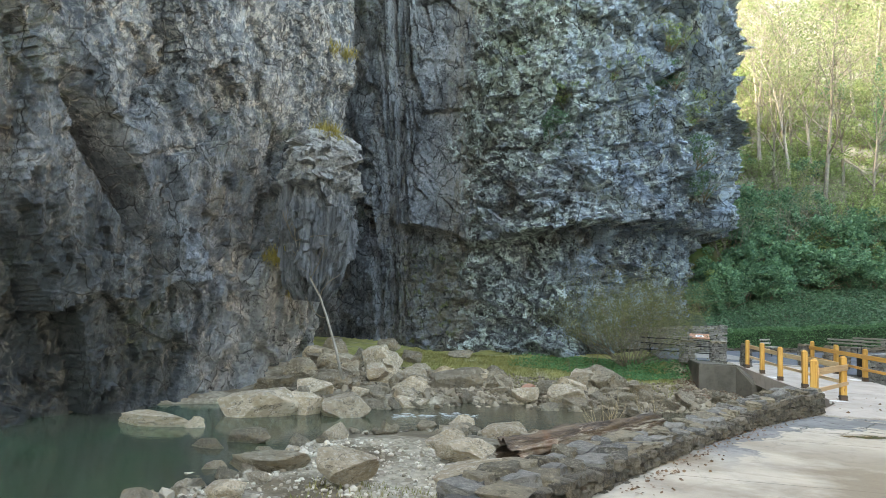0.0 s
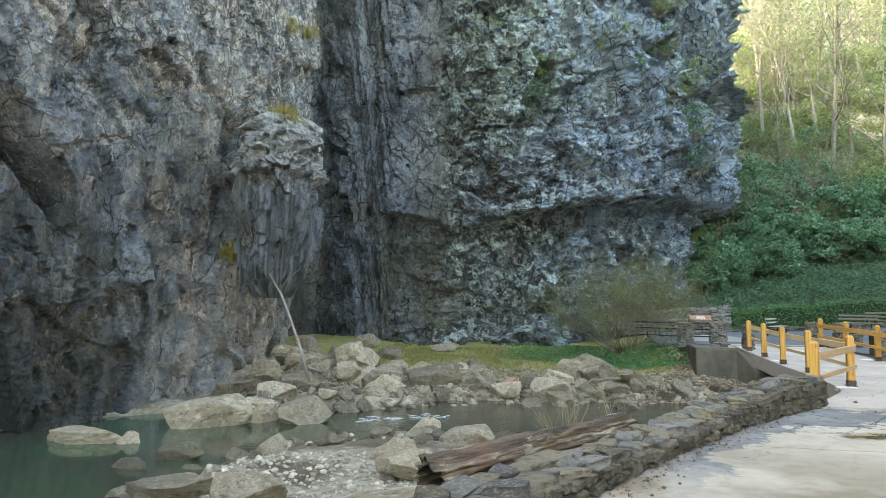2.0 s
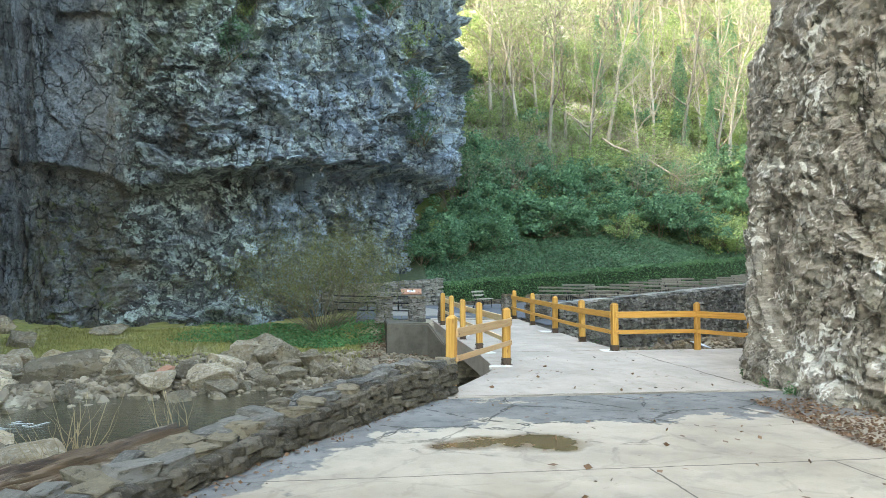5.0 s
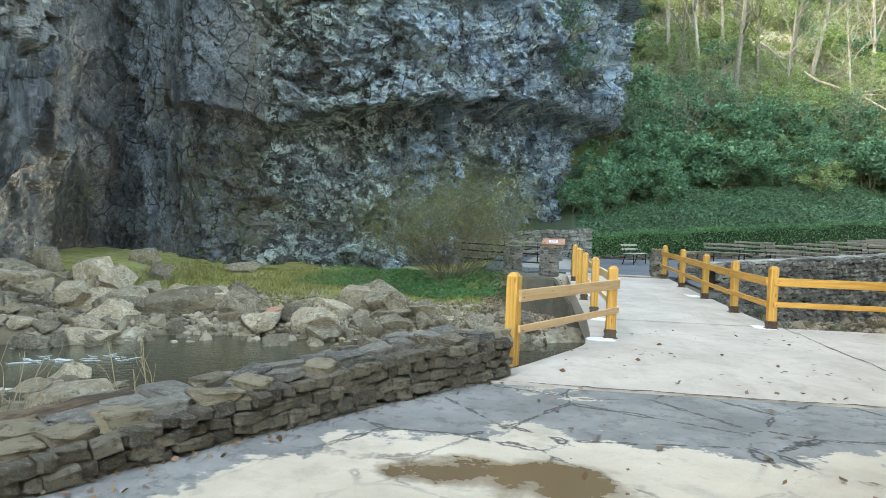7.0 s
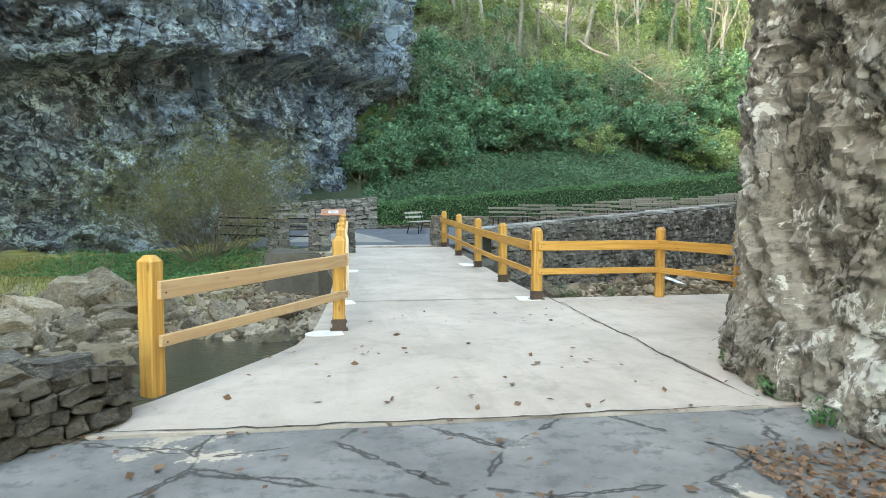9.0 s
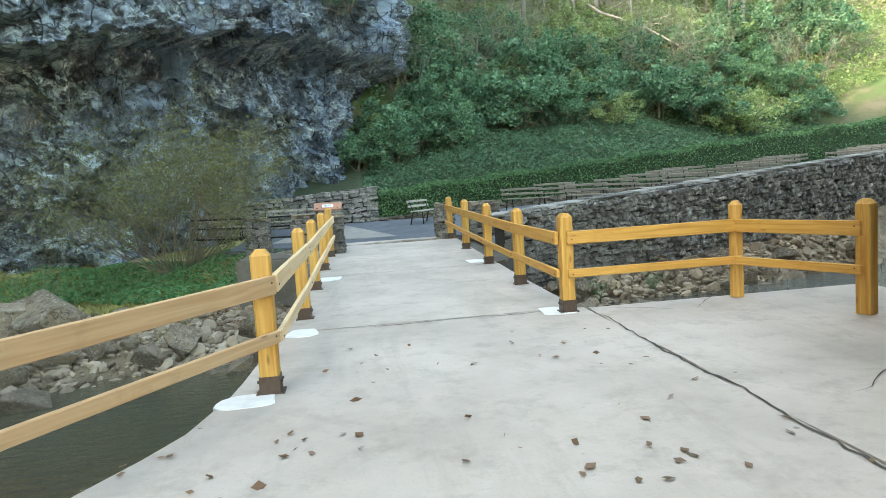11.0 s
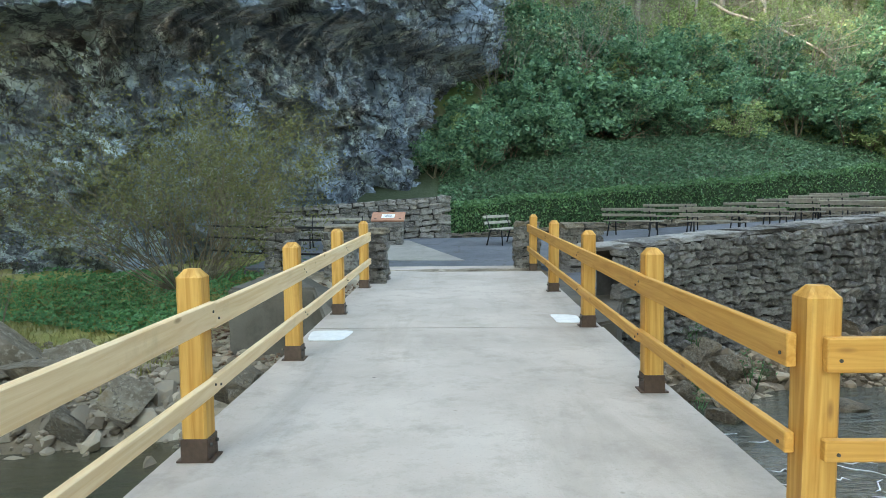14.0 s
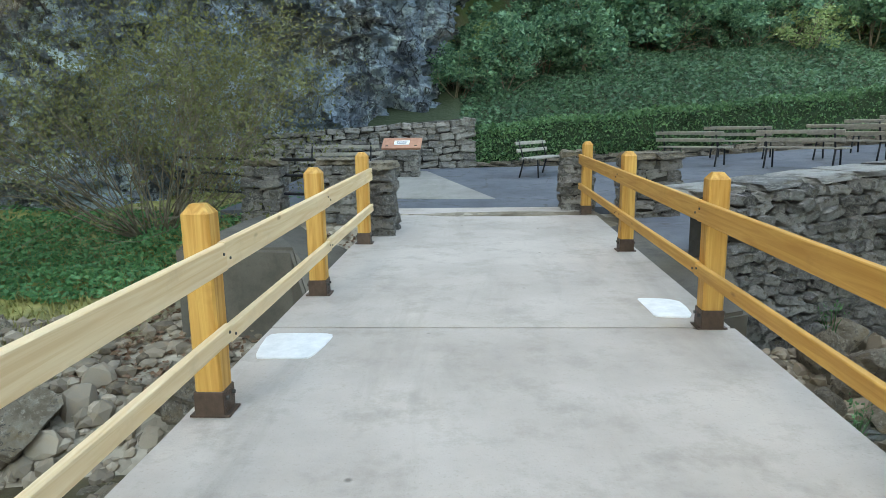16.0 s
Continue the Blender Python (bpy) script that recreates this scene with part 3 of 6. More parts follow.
# ---- rock noise ----
def hash3(i, j, k, seed):
    n = (i * 374761393 + j * 668265263 + k * 2147483647 + seed * 1274126177) & 0xFFFFFFFF
    n = ((n ^ (n >> 13)) * 1274126177) & 0xFFFFFFFF
    n = ((n ^ (n >> 16)) * 2246822519) & 0xFFFFFFFF
    return ((n ^ (n >> 15)) & 0xFFFFFF) / float(0xFFFFFF)


def facets(u, v, size, seed, tilt=0.5, stretch=1.0):
    """Blocky relief: each cell of a broken pattern is a tilted plane at its own depth, from about -1 to 1."""
    a, b = u / size, v / (size * stretch)
    ia, ib = np.floor(a).astype(np.int64), np.floor(b).astype(np.int64)
    best, out = np.full(a.shape, 9.0), np.zeros(a.shape)
    for da in (-1, 0, 1):
        for db in (-1, 0, 1):
            ca_, cb_ = ia + da, ib + db
            zero = np.zeros_like(ca_)
            px = ca_ + 0.1 + 0.8 * hash3(ca_, cb_, zero, seed)
            py = cb_ + 0.1 + 0.8 * hash3(ca_, cb_, zero + 1, seed)
            d = np.abs(a - px) * 0.8 + np.abs(b - py) + 0.3 * ((a - px) ** 2 + (b - py) ** 2)
            h = (hash3(ca_, cb_, zero + 2, seed) * 2 - 1) + tilt * ((a - px) * (hash3(ca_, cb_, zero + 3, seed) * 4 - 2) + (b - py) * (hash3(ca_, cb_, zero + 4, seed) * 4 - 2))
            near = d < best
            best, out = np.where(near, d, best), np.where(near, h, out)
    return out


def vnoise(u, v, size, seed):
    """Smooth noise from -1 to 1."""
    a, b = u / size, v / size
    ia, ib = np.floor(a).astype(np.int64), np.floor(b).astype(np.int64)
    fa, fb = a - ia, b - ib
    fa, fb = fa * fa * (3 - 2 * fa), fb * fb * (3 - 2 * fb)
    z = np.zeros_like(ia)
    g = [[hash3(ia + p, ib + q, z, seed) for q in (0, 1)] for p in (0, 1)]
    return ((g[0][0] * (1 - fa) + g[1][0] * fa) * (1 - fb) + (g[0][1] * (1 - fa) + g[1][1] * fa) * fb) * 2 - 1


def sstep(x, a, b):
    t = np.clip((x - a) / (b - a), 0, 1)
    return t * t * (3 - 2 * t)


def resample(plan, step):
    """Points, lengths and outward normals (to the right of travel) along a rounded plan line."""
    p = np.array(plan, float)
    for _ in range(2):
        q = [p[0]]
        for i in range(len(p) - 1):
            q += [p[i] * 0.75 + p[i + 1] * 0.25, p[i] * 0.25 + p[i + 1] * 0.75]
        p = np.array(q + [p[-1]])
    seg = np.hypot(*(p[1:] - p[:-1]).T)
    s = np.concatenate([[0], np.cumsum(seg)])
    t = np.arange(0, s[-1], step)
    xy = np.stack([np.interp(t, s, p[:, 0]), np.interp(t, s, p[:, 1])], 1)
    d = np.gradient(xy, axis=0)
    w = max(3, int(1.0 / step))
    ker = np.ones(w) / w
    d = np.stack([np.convolve(np.pad(d[:, i], w // 2, mode="edge"), ker, "same")[w // 2:w // 2 + len(d)] for i in (0, 1)], 1)
    d /= np.linalg.norm(d, axis=1)[:, None]
    return t, xy, np.stack([d[:, 1], -d[:, 0]], 1)


# ---- ground ----
CREEK = [(-13, -12, 3.0), (-10.9, 6, 4.2), (-10.6, 12, 4.2), (-9.9, 16.0, 3.6), (-7.2, 18.2, 2.4), (-4.6, 19.6, 2.5), (-1.0, 20.4, 2.4), (2.8, 19.8, 3.4), (6.5, 21.2, 3.0),
         (10.0, 22.4, 1.9), (14, 23.6, 1.7), (20, 25.4, 1.9), (34, 27, 2.5), (60, 30, 3)]


def water_z(x):
    """The creek falls to the pool on the left."""
    return np.interp(x, [-6, -3.5, 5, 10, 40], [-1.6, -1.38, -1.36, -1.15, -0.9])


def creek_distance(x, y):
    """Signed distance from the water's edge, and whether the point lies on the far side."""
    best = np.full(x.shape, 1e9)
    for (ax, ay, aw), (bx, by, bw) in zip(CREEK[:-1], CREEK[1:]):
        dx, dy = bx - ax, by - ay
        t = np.clip(((x - ax) * dx + (y - ay) * dy) / (dx * dx + dy * dy), 0, 1)
        d = np.hypot(x - ax - t * dx, y - ay - t * dy) - (aw + t * (bw - aw))
        best = np.minimum(best, d)
    return best


def lane_z(x, y):
    """Height of the walked surface: falls gently to the bridge, then rises to the court."""
    return np.interp(y, [-10, 0, 5, 9, 12.5, 22, 28, 31, 37, 45], [0.22, 0.2, 0.19, 0.04, 0.0, 0.0, 0.09, 0.14, 0.30, 0.36])


def hedge_y(x):
    return 37.9 + 0.13 * (x - 7)


def terrace_z(x, y):
    return lane_z(x, y) + np.clip(x - 9.5, 0, 60) * 0.045


def ground_z(x, y):
    x, y = np.asarray(x, float), np.asarray(y, float)
    d = creek_distance(x, y)
    rough = vnoise(x, y, 1.1, 3) * 0.07 + vnoise(x, y, 0.4, 5) * 0.03
    # far bank
    far = -0.55 - 0.17 * np.clip(27.5 - y, 0, 4.5) + 0.05 * np.clip(y - 27.5, 0, 8) + 0.5 * sstep(-x, 6.5, 10) * sstep(y, 21, 25) + 0.9 * sstep(x, 3.2, 5.6) * sstep(y, 27.0, 30)
    wall_x = np.interp(y, [-6, 0, 5.9, 9.6, 13.0, 14.9], [-3.3, -1.6, 0.55, 1.95, 3.7, 4.9])
    near = -1.28 + 0.90 * sstep(x - wall_x, -4.6, -1.0) + 0.2 * sstep(y, 11, 6)
    side = sstep(y - np.interp(x, [p[0] for p in CREEK[4:]], [p[1] for p in CREEK[4:]]), -1, 1)
    base = near * (1 - side) + far * side + rough
    # court, terrace and lane lie just under their paving
    court = sstep(x, 1.2, 4.2) * sstep(y, 28.4, 30.0)
    base = base * (1 - court) + (lane_z(x, y) - 0.10) * court
    ter = sstep(x, 9.2, 9.6) * sstep(y - (25.9 + 0.30 * (x - 9.5)), 0.3, 0.5)
    base = base * (1 - ter) + (terrace_z(x, y) - 0.12) * ter
    edge = np.interp(y, [-6, 0, 5.9, 9.6, 13.0, 14.9, 17, 19], [-3.3, -1.6, 0.55, 1.95, 3.7, 4.9, 6.2, 6.5])
    lane = sstep(x - edge, -0.45, 0.0) * sstep(y, 19.0, 18.4)
    base = base * (1 - lane) + (lane_z(x, y) - 0.14) * lane
    # creek channel
    cut = sstep(d, 1.2, -0.8)
    dry = np.maximum(court, np.maximum(lane, ter))
    base = base - (base - water_z(x) + 0.6) * cut * (1 - dry)
    # wooded hill behind the hedge
    back = np.where(x < 7, y - 38.0 - (7 - x) * 0.25, y - hedge_y(x) - 0.6)
    up = np.clip(back, 0, 200)
    hill = 0.72 + 0.42 * np.clip(up, 0, 8) + 0.88 * np.clip(up - 8, 0, 70) + 0.15 * np.clip(up - 78, 0, 1e4) + vnoise(x, y, 7, 9) * 0.12 * np.clip(up, 0, 8) + vnoise(x, y, 2.2, 11) * 0.04 * np.clip(up, 0, 8)
    base = np.where(back > 0, np.maximum(base, hill), base)
    # valley side to the right and behind
    base = base + np.clip(x - 34, 0, 80) * 0.35 * sstep(y, 20, 34)
    return base


gx = np.concatenate([-np.geomspace(600, 24, 14), np.arange(-22, 44, 0.22), np.geomspace(46, 600, 18)])
gy = np.concatenate([-np.geomspace(600, 14, 14), np.arange(-12, 42, 0.2), np.arange(42, 104, 0.6), np.geomspace(106, 900, 12)])
GX, GY = np.meshgrid(gx, gy)
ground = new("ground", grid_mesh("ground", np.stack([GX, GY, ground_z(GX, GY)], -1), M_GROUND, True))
tagged(ground, "stony creek bank and wooded hillside soil", "ground", kind="structure")

wx, wy = np.meshgrid(np.arange(-22, 45, 0.5), np.arange(-20, 36, 0.5))
wpts = np.stack([wx, wy, water_z(wx)], -1)
water = new("water", grid_mesh("water", wpts, M_WATER, True))
tagged(water, "shallow green-brown creek water over stones", "water", kind="structure")

# ---- cliffs ----
CLIFF = [(-18, -30), (-16.5, -10), (-15.2, 4), (-14.2, 11), (-13.6, 15), (-12.9, 18), (-11.9, 21), (-11.3, 24), (-11.0, 27), (-11.2, 28.6), (-12.9, 30.0), (-13.5, 31.6),
         (-12.4, 32.9), (-10.3, 32.5), (-8.9, 32.5), (-7.4, 33.0), (-5.4, 33.6), (-3.0, 33.0), (-0.6, 33.6), (1.2, 35.2), (3.0, 37.6), (5.2, 39.0), (7.4, 41.2), (8.6, 44.5), (9.4, 50), (9.0, 62)]


def cliff_points(plan, step, zs):
    t, xy, nrm = resample(plan, step)
    at = lambda x, y: t[np.argmin(np.hypot(xy[:, 0] - x, xy[:, 1] - y))]
    S, Z = np.meshgrid(t, zs)
    X, Y = np.broadcast_to(xy[:, 0], S.shape), np.broadcast_to(xy[:, 1], S.shape)
    far = sstep(X, -10.5, -8.5) * sstep(Y, 30, 32)
    broken = far * sstep(X + 0.5 * vnoise(S, Z, 1.6, 20), -6.6, -5.4)
    # near face: long slabs whose joints dip, broken into fewer and thinner pieces
    U = S + 0.35 * Z + 0.25 * vnoise(S, Z, 3.0, 21)
    V = Z - 0.30 * S * (1 - far) + 0.2 * vnoise(S, Z, 2.0, 22)
    slabs = 0.45 * facets(U, V, 4.6, 31, 0.5, 1.4) + 0.26 * facets(U, V, 1.9, 32, 0.6, 1.5) + 0.14 * facets(U, V, 0.8, 33, 0.65, 1.3) + 0.055 * facets(U, V, 0.36, 34, 0.7, 1.1)
    slabs *= 1 - 0.35 * far
    # far face: chunky, strongly weathered blocks
    chunk = 0.60 * facets(U, V, 4.2, 131, 0.55, 1.2) + 0.48 * facets(S, Z, 1.8, 132, 0.6, 0.9) + 0.22 * facets(S, Z, 0.8, 133, 0.65, 0.75)
    chunk += 0.10 * facets(S, Z, 0.38, 134, 0.7, 0.8) + 0.07 * facets(S, Z, 0.18, 135, 0.7, 0.8)
    d = slabs * (1 - broken) + chunk * broken
    d += 0.25 * vnoise(S, Z, 6.0, 23) + 0.03 * vnoise(S, Z, 0.4, 24) + 0.02 * facets(U, V, 0.16, 37, 0.7, 0.8)
    # upright flutes low on the near face
    low = (1 - far) * sstep(Z + 0.8 * vnoise(S, Z * 0, 2.2, 38), 5.2, 3.4)
    d += low * (0.13 * facets(S, Z * 0.45, 0.55, 39, 0.6, 1.0) + 0.04 * vnoise(S, Z * 0.3, 0.8, 40))
    # calmer in the tall cleft
    d *= 1 - 0.85 * np.exp(-((S - at(-13.1, 31.5)) / 2.3) ** 4)
    # overhanging ledge across the far face
    zl = np.interp(X, [-10, -8, -5.6, -3, 3, 6], [6.6, 6.0, 5.4, 5.75, 7.2, 7.7]) + 0.25 * vnoise(S, Z * 0, 1.3, 25) + 0.12 * facets(S, Z * 0, 0.5, 26, 0.3)
    over = sstep(Z - zl, -0.10, 0.06)
    reach = far * np.interp(X, [-10, -8.5, -6.2, -4.6, -2, 2.5, 5.5, 7], [0.3, 0.75, 0.5, 0.75, 1.6, 1.3, 0.9, 0.1])
    d += reach * over * np.exp(-np.clip(Z - zl, 0, 50) / 9.0) - 0.42 * reach * (1 - over)
    # the end of the face is undercut deeply
    d -= far * (1 - over) * np.interp(X, [1.2, 3.4, 8.0], [0, 1.3, 2.0]) * sstep(Z - zl, 0.0, -0.6)
    z2 = zl + 1.9 + 0.5 * vnoise(S, Z * 0, 1.1, 29)
    d += 0.30 * broken * (sstep(Z - z2, -0.08, 0.05) - 0.5)
    d += far * 0.14 * facets(S * 0.6, Z, 0.5, 36, 0.2, 0.8) * (1 - over)
    # foot of the far face steps outwards
    d += far * 0.5 * sstep(1.4 - Z, 0, 1.6)
    # the near face leans out with height
    d += (1 - far) * (np.clip(Z - 4, 0, 30) * 0.045)
    # dark gap beside the outcrop
    s_h = at(-11.3, 24.2)
    d -= 0.9 * np.exp(-((S - s_h + 1.35) / 0.35) ** 2) * sstep(Z, 4.2, 5.2) * sstep(Z, 8.6, 7.2)
    # diagonal dark cleft on the near face and the block hanging under it
    s_c = at(-13.6, 15.0)
    line = (Z - 6.05) + 0.95 * (S - s_c - 0.1) + 0.15 * vnoise(S, Z, 0.9, 51)
    along = np.exp(-(((S - s_c - 0.8) / 1.5) ** 4))
    d -= 2.1 * along * np.exp(-(line / 0.34) ** 2)
    d += 0.75 * along * sstep(line, 0.15, 0.4) * np.exp(-np.clip(line, 0, 9) / 2.5)
    s_b = at(-12.7, 18.6)
    blk = sstep(np.abs(S - s_b + 0.15 * vnoise(S, Z, 0.5, 52)), 0.75, 0.5) * sstep(Z + 0.15 * vnoise(S, Z * 0, 0.3, 53), 2.0, 2.2) * sstep(Z, 4.6, 2.8)
    d += 0.85 * blk
    z_out = Z + 0.08 * vnoise(S, Z, 0.7, 27)
    # out-of-view rim is lowered to let sun reach the wooded hill
    fall = sstep(X, 2, 7) * sstep(Y, 38, 42)
    # lowered behind the start too, so more skylight reaches the pillar
    fall = np.maximum(fall, 0.8 * sstep(Y, 7, -3))
    z_out = np.where(z_out > 13, 13 + (z_out - 13) * (1 - fall * 0.74), z_out)
    return np.stack([X + nrm[:, 0] * d, Y + nrm[:, 1] * d, z_out], -1)


zs = np.concatenate([np.arange(-2.6, 13.0, 0.07), np.arange(13.0, 21.0, 0.1), np.geomspace(21.3, 52, 30)])
cp = cliff_points(CLIFF, 0.075, zs)
keep = (cp[0, :, 1] > 8) | (np.arange(cp.shape[1]) % 8 == 0)
cp = cp[:, keep]
rim = cp[-1:].copy()
rim[..., 2] += 1.0
rim[..., 0] -= 40
cliff = new("cliff", grid_mesh("cliff", np.concatenate([cp, rim]), M_CLIFF, False))


# outcrop that stands proud of the near face: narrow grassy head, wide waist, undercut foot
def outcrop_points():
    A, Z = np.meshgrid(np.linspace(0, 2 * math.pi, 190, endpoint=False), np.concatenate([np.linspace(1.9, 8.5, 150), [8.53]]))
    R = np.interp(Z, [1.9, 2.6, 3.6, 4.6, 5.5, 5.95, 6.15, 6.8, 7.5, 8.1, 8.4, 8.5, 8.53], [0.5, 0.9, 1.1, 1.2, 1.22, 1.25, 1.5, 1.42, 1.18, 0.85, 0.55, 0.25, 0.0])
    U, V = A * 1.3, Z + 0.15 * np.sin(A * 2)
    head = sstep(Z + 0.3 * vnoise(U, V, 0.7, 90), 5.7, 6.3)
    bump = 0.30 * facets(U, V, 1.1, 91, 0.6, 1.2) + 0.16 * facets(U, V, 0.45, 92, 0.7, 1.0) + 0.07 * facets(U, V, 0.2, 93, 0.7, 1.0) + 0.15 * vnoise(U, V, 0.9, 94)
    flute = 0.24 * facets(U, V * 0.4, 0.55, 96, 0.6, 1.0) + 0.13 * vnoise(U, V * 0.25, 0.4, 97) + 0.06 * facets(U, V, 0.25, 98, 0.7, 1.4)
    bump = bump * head + flute * (1 - head)
    bump *= sstep(A, 0, 0.5) * sstep(2 * math.pi - A, 0, 0.5)
    R = np.maximum(R + bump * np.clip(R, 0, 1), 0)
    return np.stack([-9.75 + 1.0 * R * np.cos(A + 2.6), 23.3 + 1.3 * R * np.sin(A + 2.6) + 0.10 * (Z - 6), Z + 0.05 * vnoise(U, V, 0.5, 95)], -1)


outcrop = thing("rock_outcrop", "grass-capped grey rock outcrop standing out of the cliff", "rock outcrop", kind="structure", data=grid_mesh("rock_outcrop", outcrop_points(), M_OUTCROP, False, True))
tagged(cliff, "tall grey fractured limestone cliff with pale lichen", "cliff", kind="structure")

PILLAR = [(13.4, 19.2), (12.1, 17.5), (10.85, 16.5), (10.15, 15.6), (9.8, 14.7), (9.6, 13.6), (9.7, 12.2), (10.2, 10.6), (10.8, 8), (11.6, 4), (12.4, -4), (13, -14), (16, -30)]


def pillar_points():
    t, xy, nrm = resample(PILLAR, 0.03)
    near = (xy[:, 1] > 9.0) & (xy[:, 1] < 17.2)
    keep = near | (np.arange(len(t)) % 4 == 0)
    t, xy, nrm = t[keep], xy[keep], nrm[keep]
    z_ = np.concatenate([np.arange(-0.4, 4.6, 0.03), np.arange(4.6, 9.5, 0.06), np.geomspace(9.7, 17, 30)])
    S, Z = np.meshgrid(t, z_)
    X, Y = np.broadcast_to(xy[:, 0], S.shape), np.broadcast_to(xy[:, 1], S.shape)
    U, V = S + 0.2 * vnoise(S, Z, 1.5, 41) + 0.15 * Z, Z + 0.25 * vnoise(S, Z, 1.2, 42)
    d = 0.13 * facets(U, V, 1.5, 43, 0.5, 1.7) + 0.065 * facets(U, V, 0.62, 44, 0.6, 1.1) + 0.034 * facets(U, V, 0.26, 45, 0.7, 0.8)
    d += 0.020 * facets(U, V, 0.12, 48, 0.7, 0.8) + 0.010 * facets(U, V, 0.06, 49, 0.7, 0.9) + 0.08 * vnoise(S, Z, 2.0, 46)
    d -= 0.03 * Z + 0.16 * np.clip(Z - 5.2, 0, 40) * np.exp(-np.clip(Z - 5.2, 0, 40) / 14)
    d += 0.18 * sstep(0.9 - Z, 0, 1.1) * (0.6 + 0.4 * vnoise(S, Z * 0, 0.9, 47))
    # the far edge draws back
    d += 0.10 * sstep(Y, 15, 16) * np.clip(Z, 0, 5) * 0.2
    return np.stack([X + nrm[:, 0] * d, Y + nrm[:, 1] * d, Z], -1)


pp = pillar_points()
rim = pp[-1:].copy()
rim[..., 0] += 30
end = pp[:, :1].copy()
end[..., 0] += 14
end[..., 1] += 6
pp = np.concatenate([end[:], pp], 1)
rim = np.concatenate([rim[:, :1], rim], 1)
pillar = new("rock_pillar", grid_mesh("rock_pillar", np.concatenate([pp, rim]), M_PILLAR, False))
tagged(pillar, "brown-grey limestone arch pillar blotched with white lichen", "rock face", kind="structure")

# ---- paving ----
wob = lambda i: 0.03 * math.sin(i * 2.3) + 0.02 * math.sin(i * 5.1)
lane_left = [(-3.4, -6), (-1.7, 0), (0.45, 5.9), (1.9, 9.6), (3.65, 13.0), (4.45, 14.1)]
lz = lambda x, y: float(lane_z(x, y))


def slab(name, xs, ys, edge_l, edge_r, mat, thick, lift=0.0):
    """A paving sheet between two edges, rows along y, that follows the lane's height."""
    rows = []
    for y in ys:
        a, b = edge_l(y), edge_r(y)
        rows.append([(a + (b - a) * u, y, lz(0, y) + lift) for u in np.linspace(0, 1, xs)])
    top = np.array(rows)
    low = top.copy()
    low[..., 2] -= thick
    ring_t = np.concatenate([top[0], top[1:, -1], top[-1, -2::-1], top[-2:0:-1, 0]])
    ring_b = ring_t - np.array([0, 0, thick])
    r, c = top.shape[:2]
    verts = top.reshape(-1, 3).tolist()
    faces = [(i * c + j, i * c + j + 1, (i + 1) * c + j + 1, (i + 1) * c + j) for i in range(r - 1) for j in range(c - 1)]
    n, k = len(verts), len(ring_t)
    verts += ring_t.tolist() + ring_b.tolist()
    faces += [(n + (i + 1) % k, n + i, n + k + i, n + k + (i + 1) % k) for i in range(k)]
    return mesh_of(name, verts, faces, mat)


li = lambda y: float(np.interp(y, [p[1] for p in lane_left], [p[0] for p in lane_left]))
pavement = new("pavement", slab("pavement", 24, np.concatenate([np.arange(-8, 14.0, 0.4), [14.08]]), li, lambda y: 13.0, M_PAVE, 0.5))
tagged(pavement, "worn cracked lane of patched concrete and asphalt", "pavement", kind="structure")

deck_left = lambda y: float(np.interp(y, [14.1, 14.9, 16.5, 17.4, 19.4, 30], [4.5, 5.06, 5.86, 6.02, 6.1, 6.12]))
apron = new("bridge_deck", slab("bridge_deck", 10, np.linspace(14.12, 19.425, 16), deck_left, lambda y: 9.32, M_DECK, 0.42, 0.012))
tagged(apron, "pale concrete bridge approach slab", "bridge deck", kind="structure")
deck2 = new("bridge_deck", slab("bridge_deck", 8, np.linspace(19.46, 23.80, 12), deck_left, lambda y: 9.26, M_DECK, 0.42, 0.012))
tagged(deck2, "pale concrete footbridge deck slab", "bridge deck", kind="structure")
deck3 = new("bridge_deck", slab("bridge_deck", 8, np.linspace(23.825, 29.9, 16), deck_left, lambda y: 9.24, M_DECK, 0.42, 0.012))
tagged(deck3, "pale concrete footbridge deck slab", "bridge deck", kind="structure")
side_slab = new("bridge_deck", slab("bridge_deck", 8, np.linspace(14.11, 19.40, 12), lambda y: 9.34 + 0.02 * math.sin(y * 3), lambda y: 12.6, M_DECK, 0.42, 0.008))
tagged(side_slab, "pale concrete slab beside the rock pillar", "bridge deck", kind="structure")
court = new("court", slab("court", 12, np.linspace(29.905, 37.7, 20), lambda y: 3.4, lambda y: 9.6, M_COURT, 0.3, 0.006))
tagged(court, "blue-grey asphalt court beyond the bridge", "pavement", kind="structure")
walk_strip = thing("concrete_path", "pale concrete strip leading to the sign", "path", kind="structure",
                   data=prism([(4.4, 31.3), (7.85, 31.0), (6.25, 36.4), (5.0, 36.5)], 0.0, lambda x, y: lz(x, y) + 0.016, "concrete_path", M_PATH, 0))


def terrace_sheet():
    rows = []
    for x in np.linspace(9.6, 36, 28):
        y0 = 26.35 + 0.30 * (x - 9.5)
        rows.append([(x, y, float(terrace_z(x, y))) for y in np.linspace(y0, hedge_y(x) - 0.3, 12)])
    pts = np.array(rows)
    return grid_mesh("terrace", pts[:, ::-1], M_COURT, True)


terrace = new("terrace", terrace_sheet())
tagged(terrace, "sloping blue-grey asphalt seating terrace", "pavement", kind="structure")

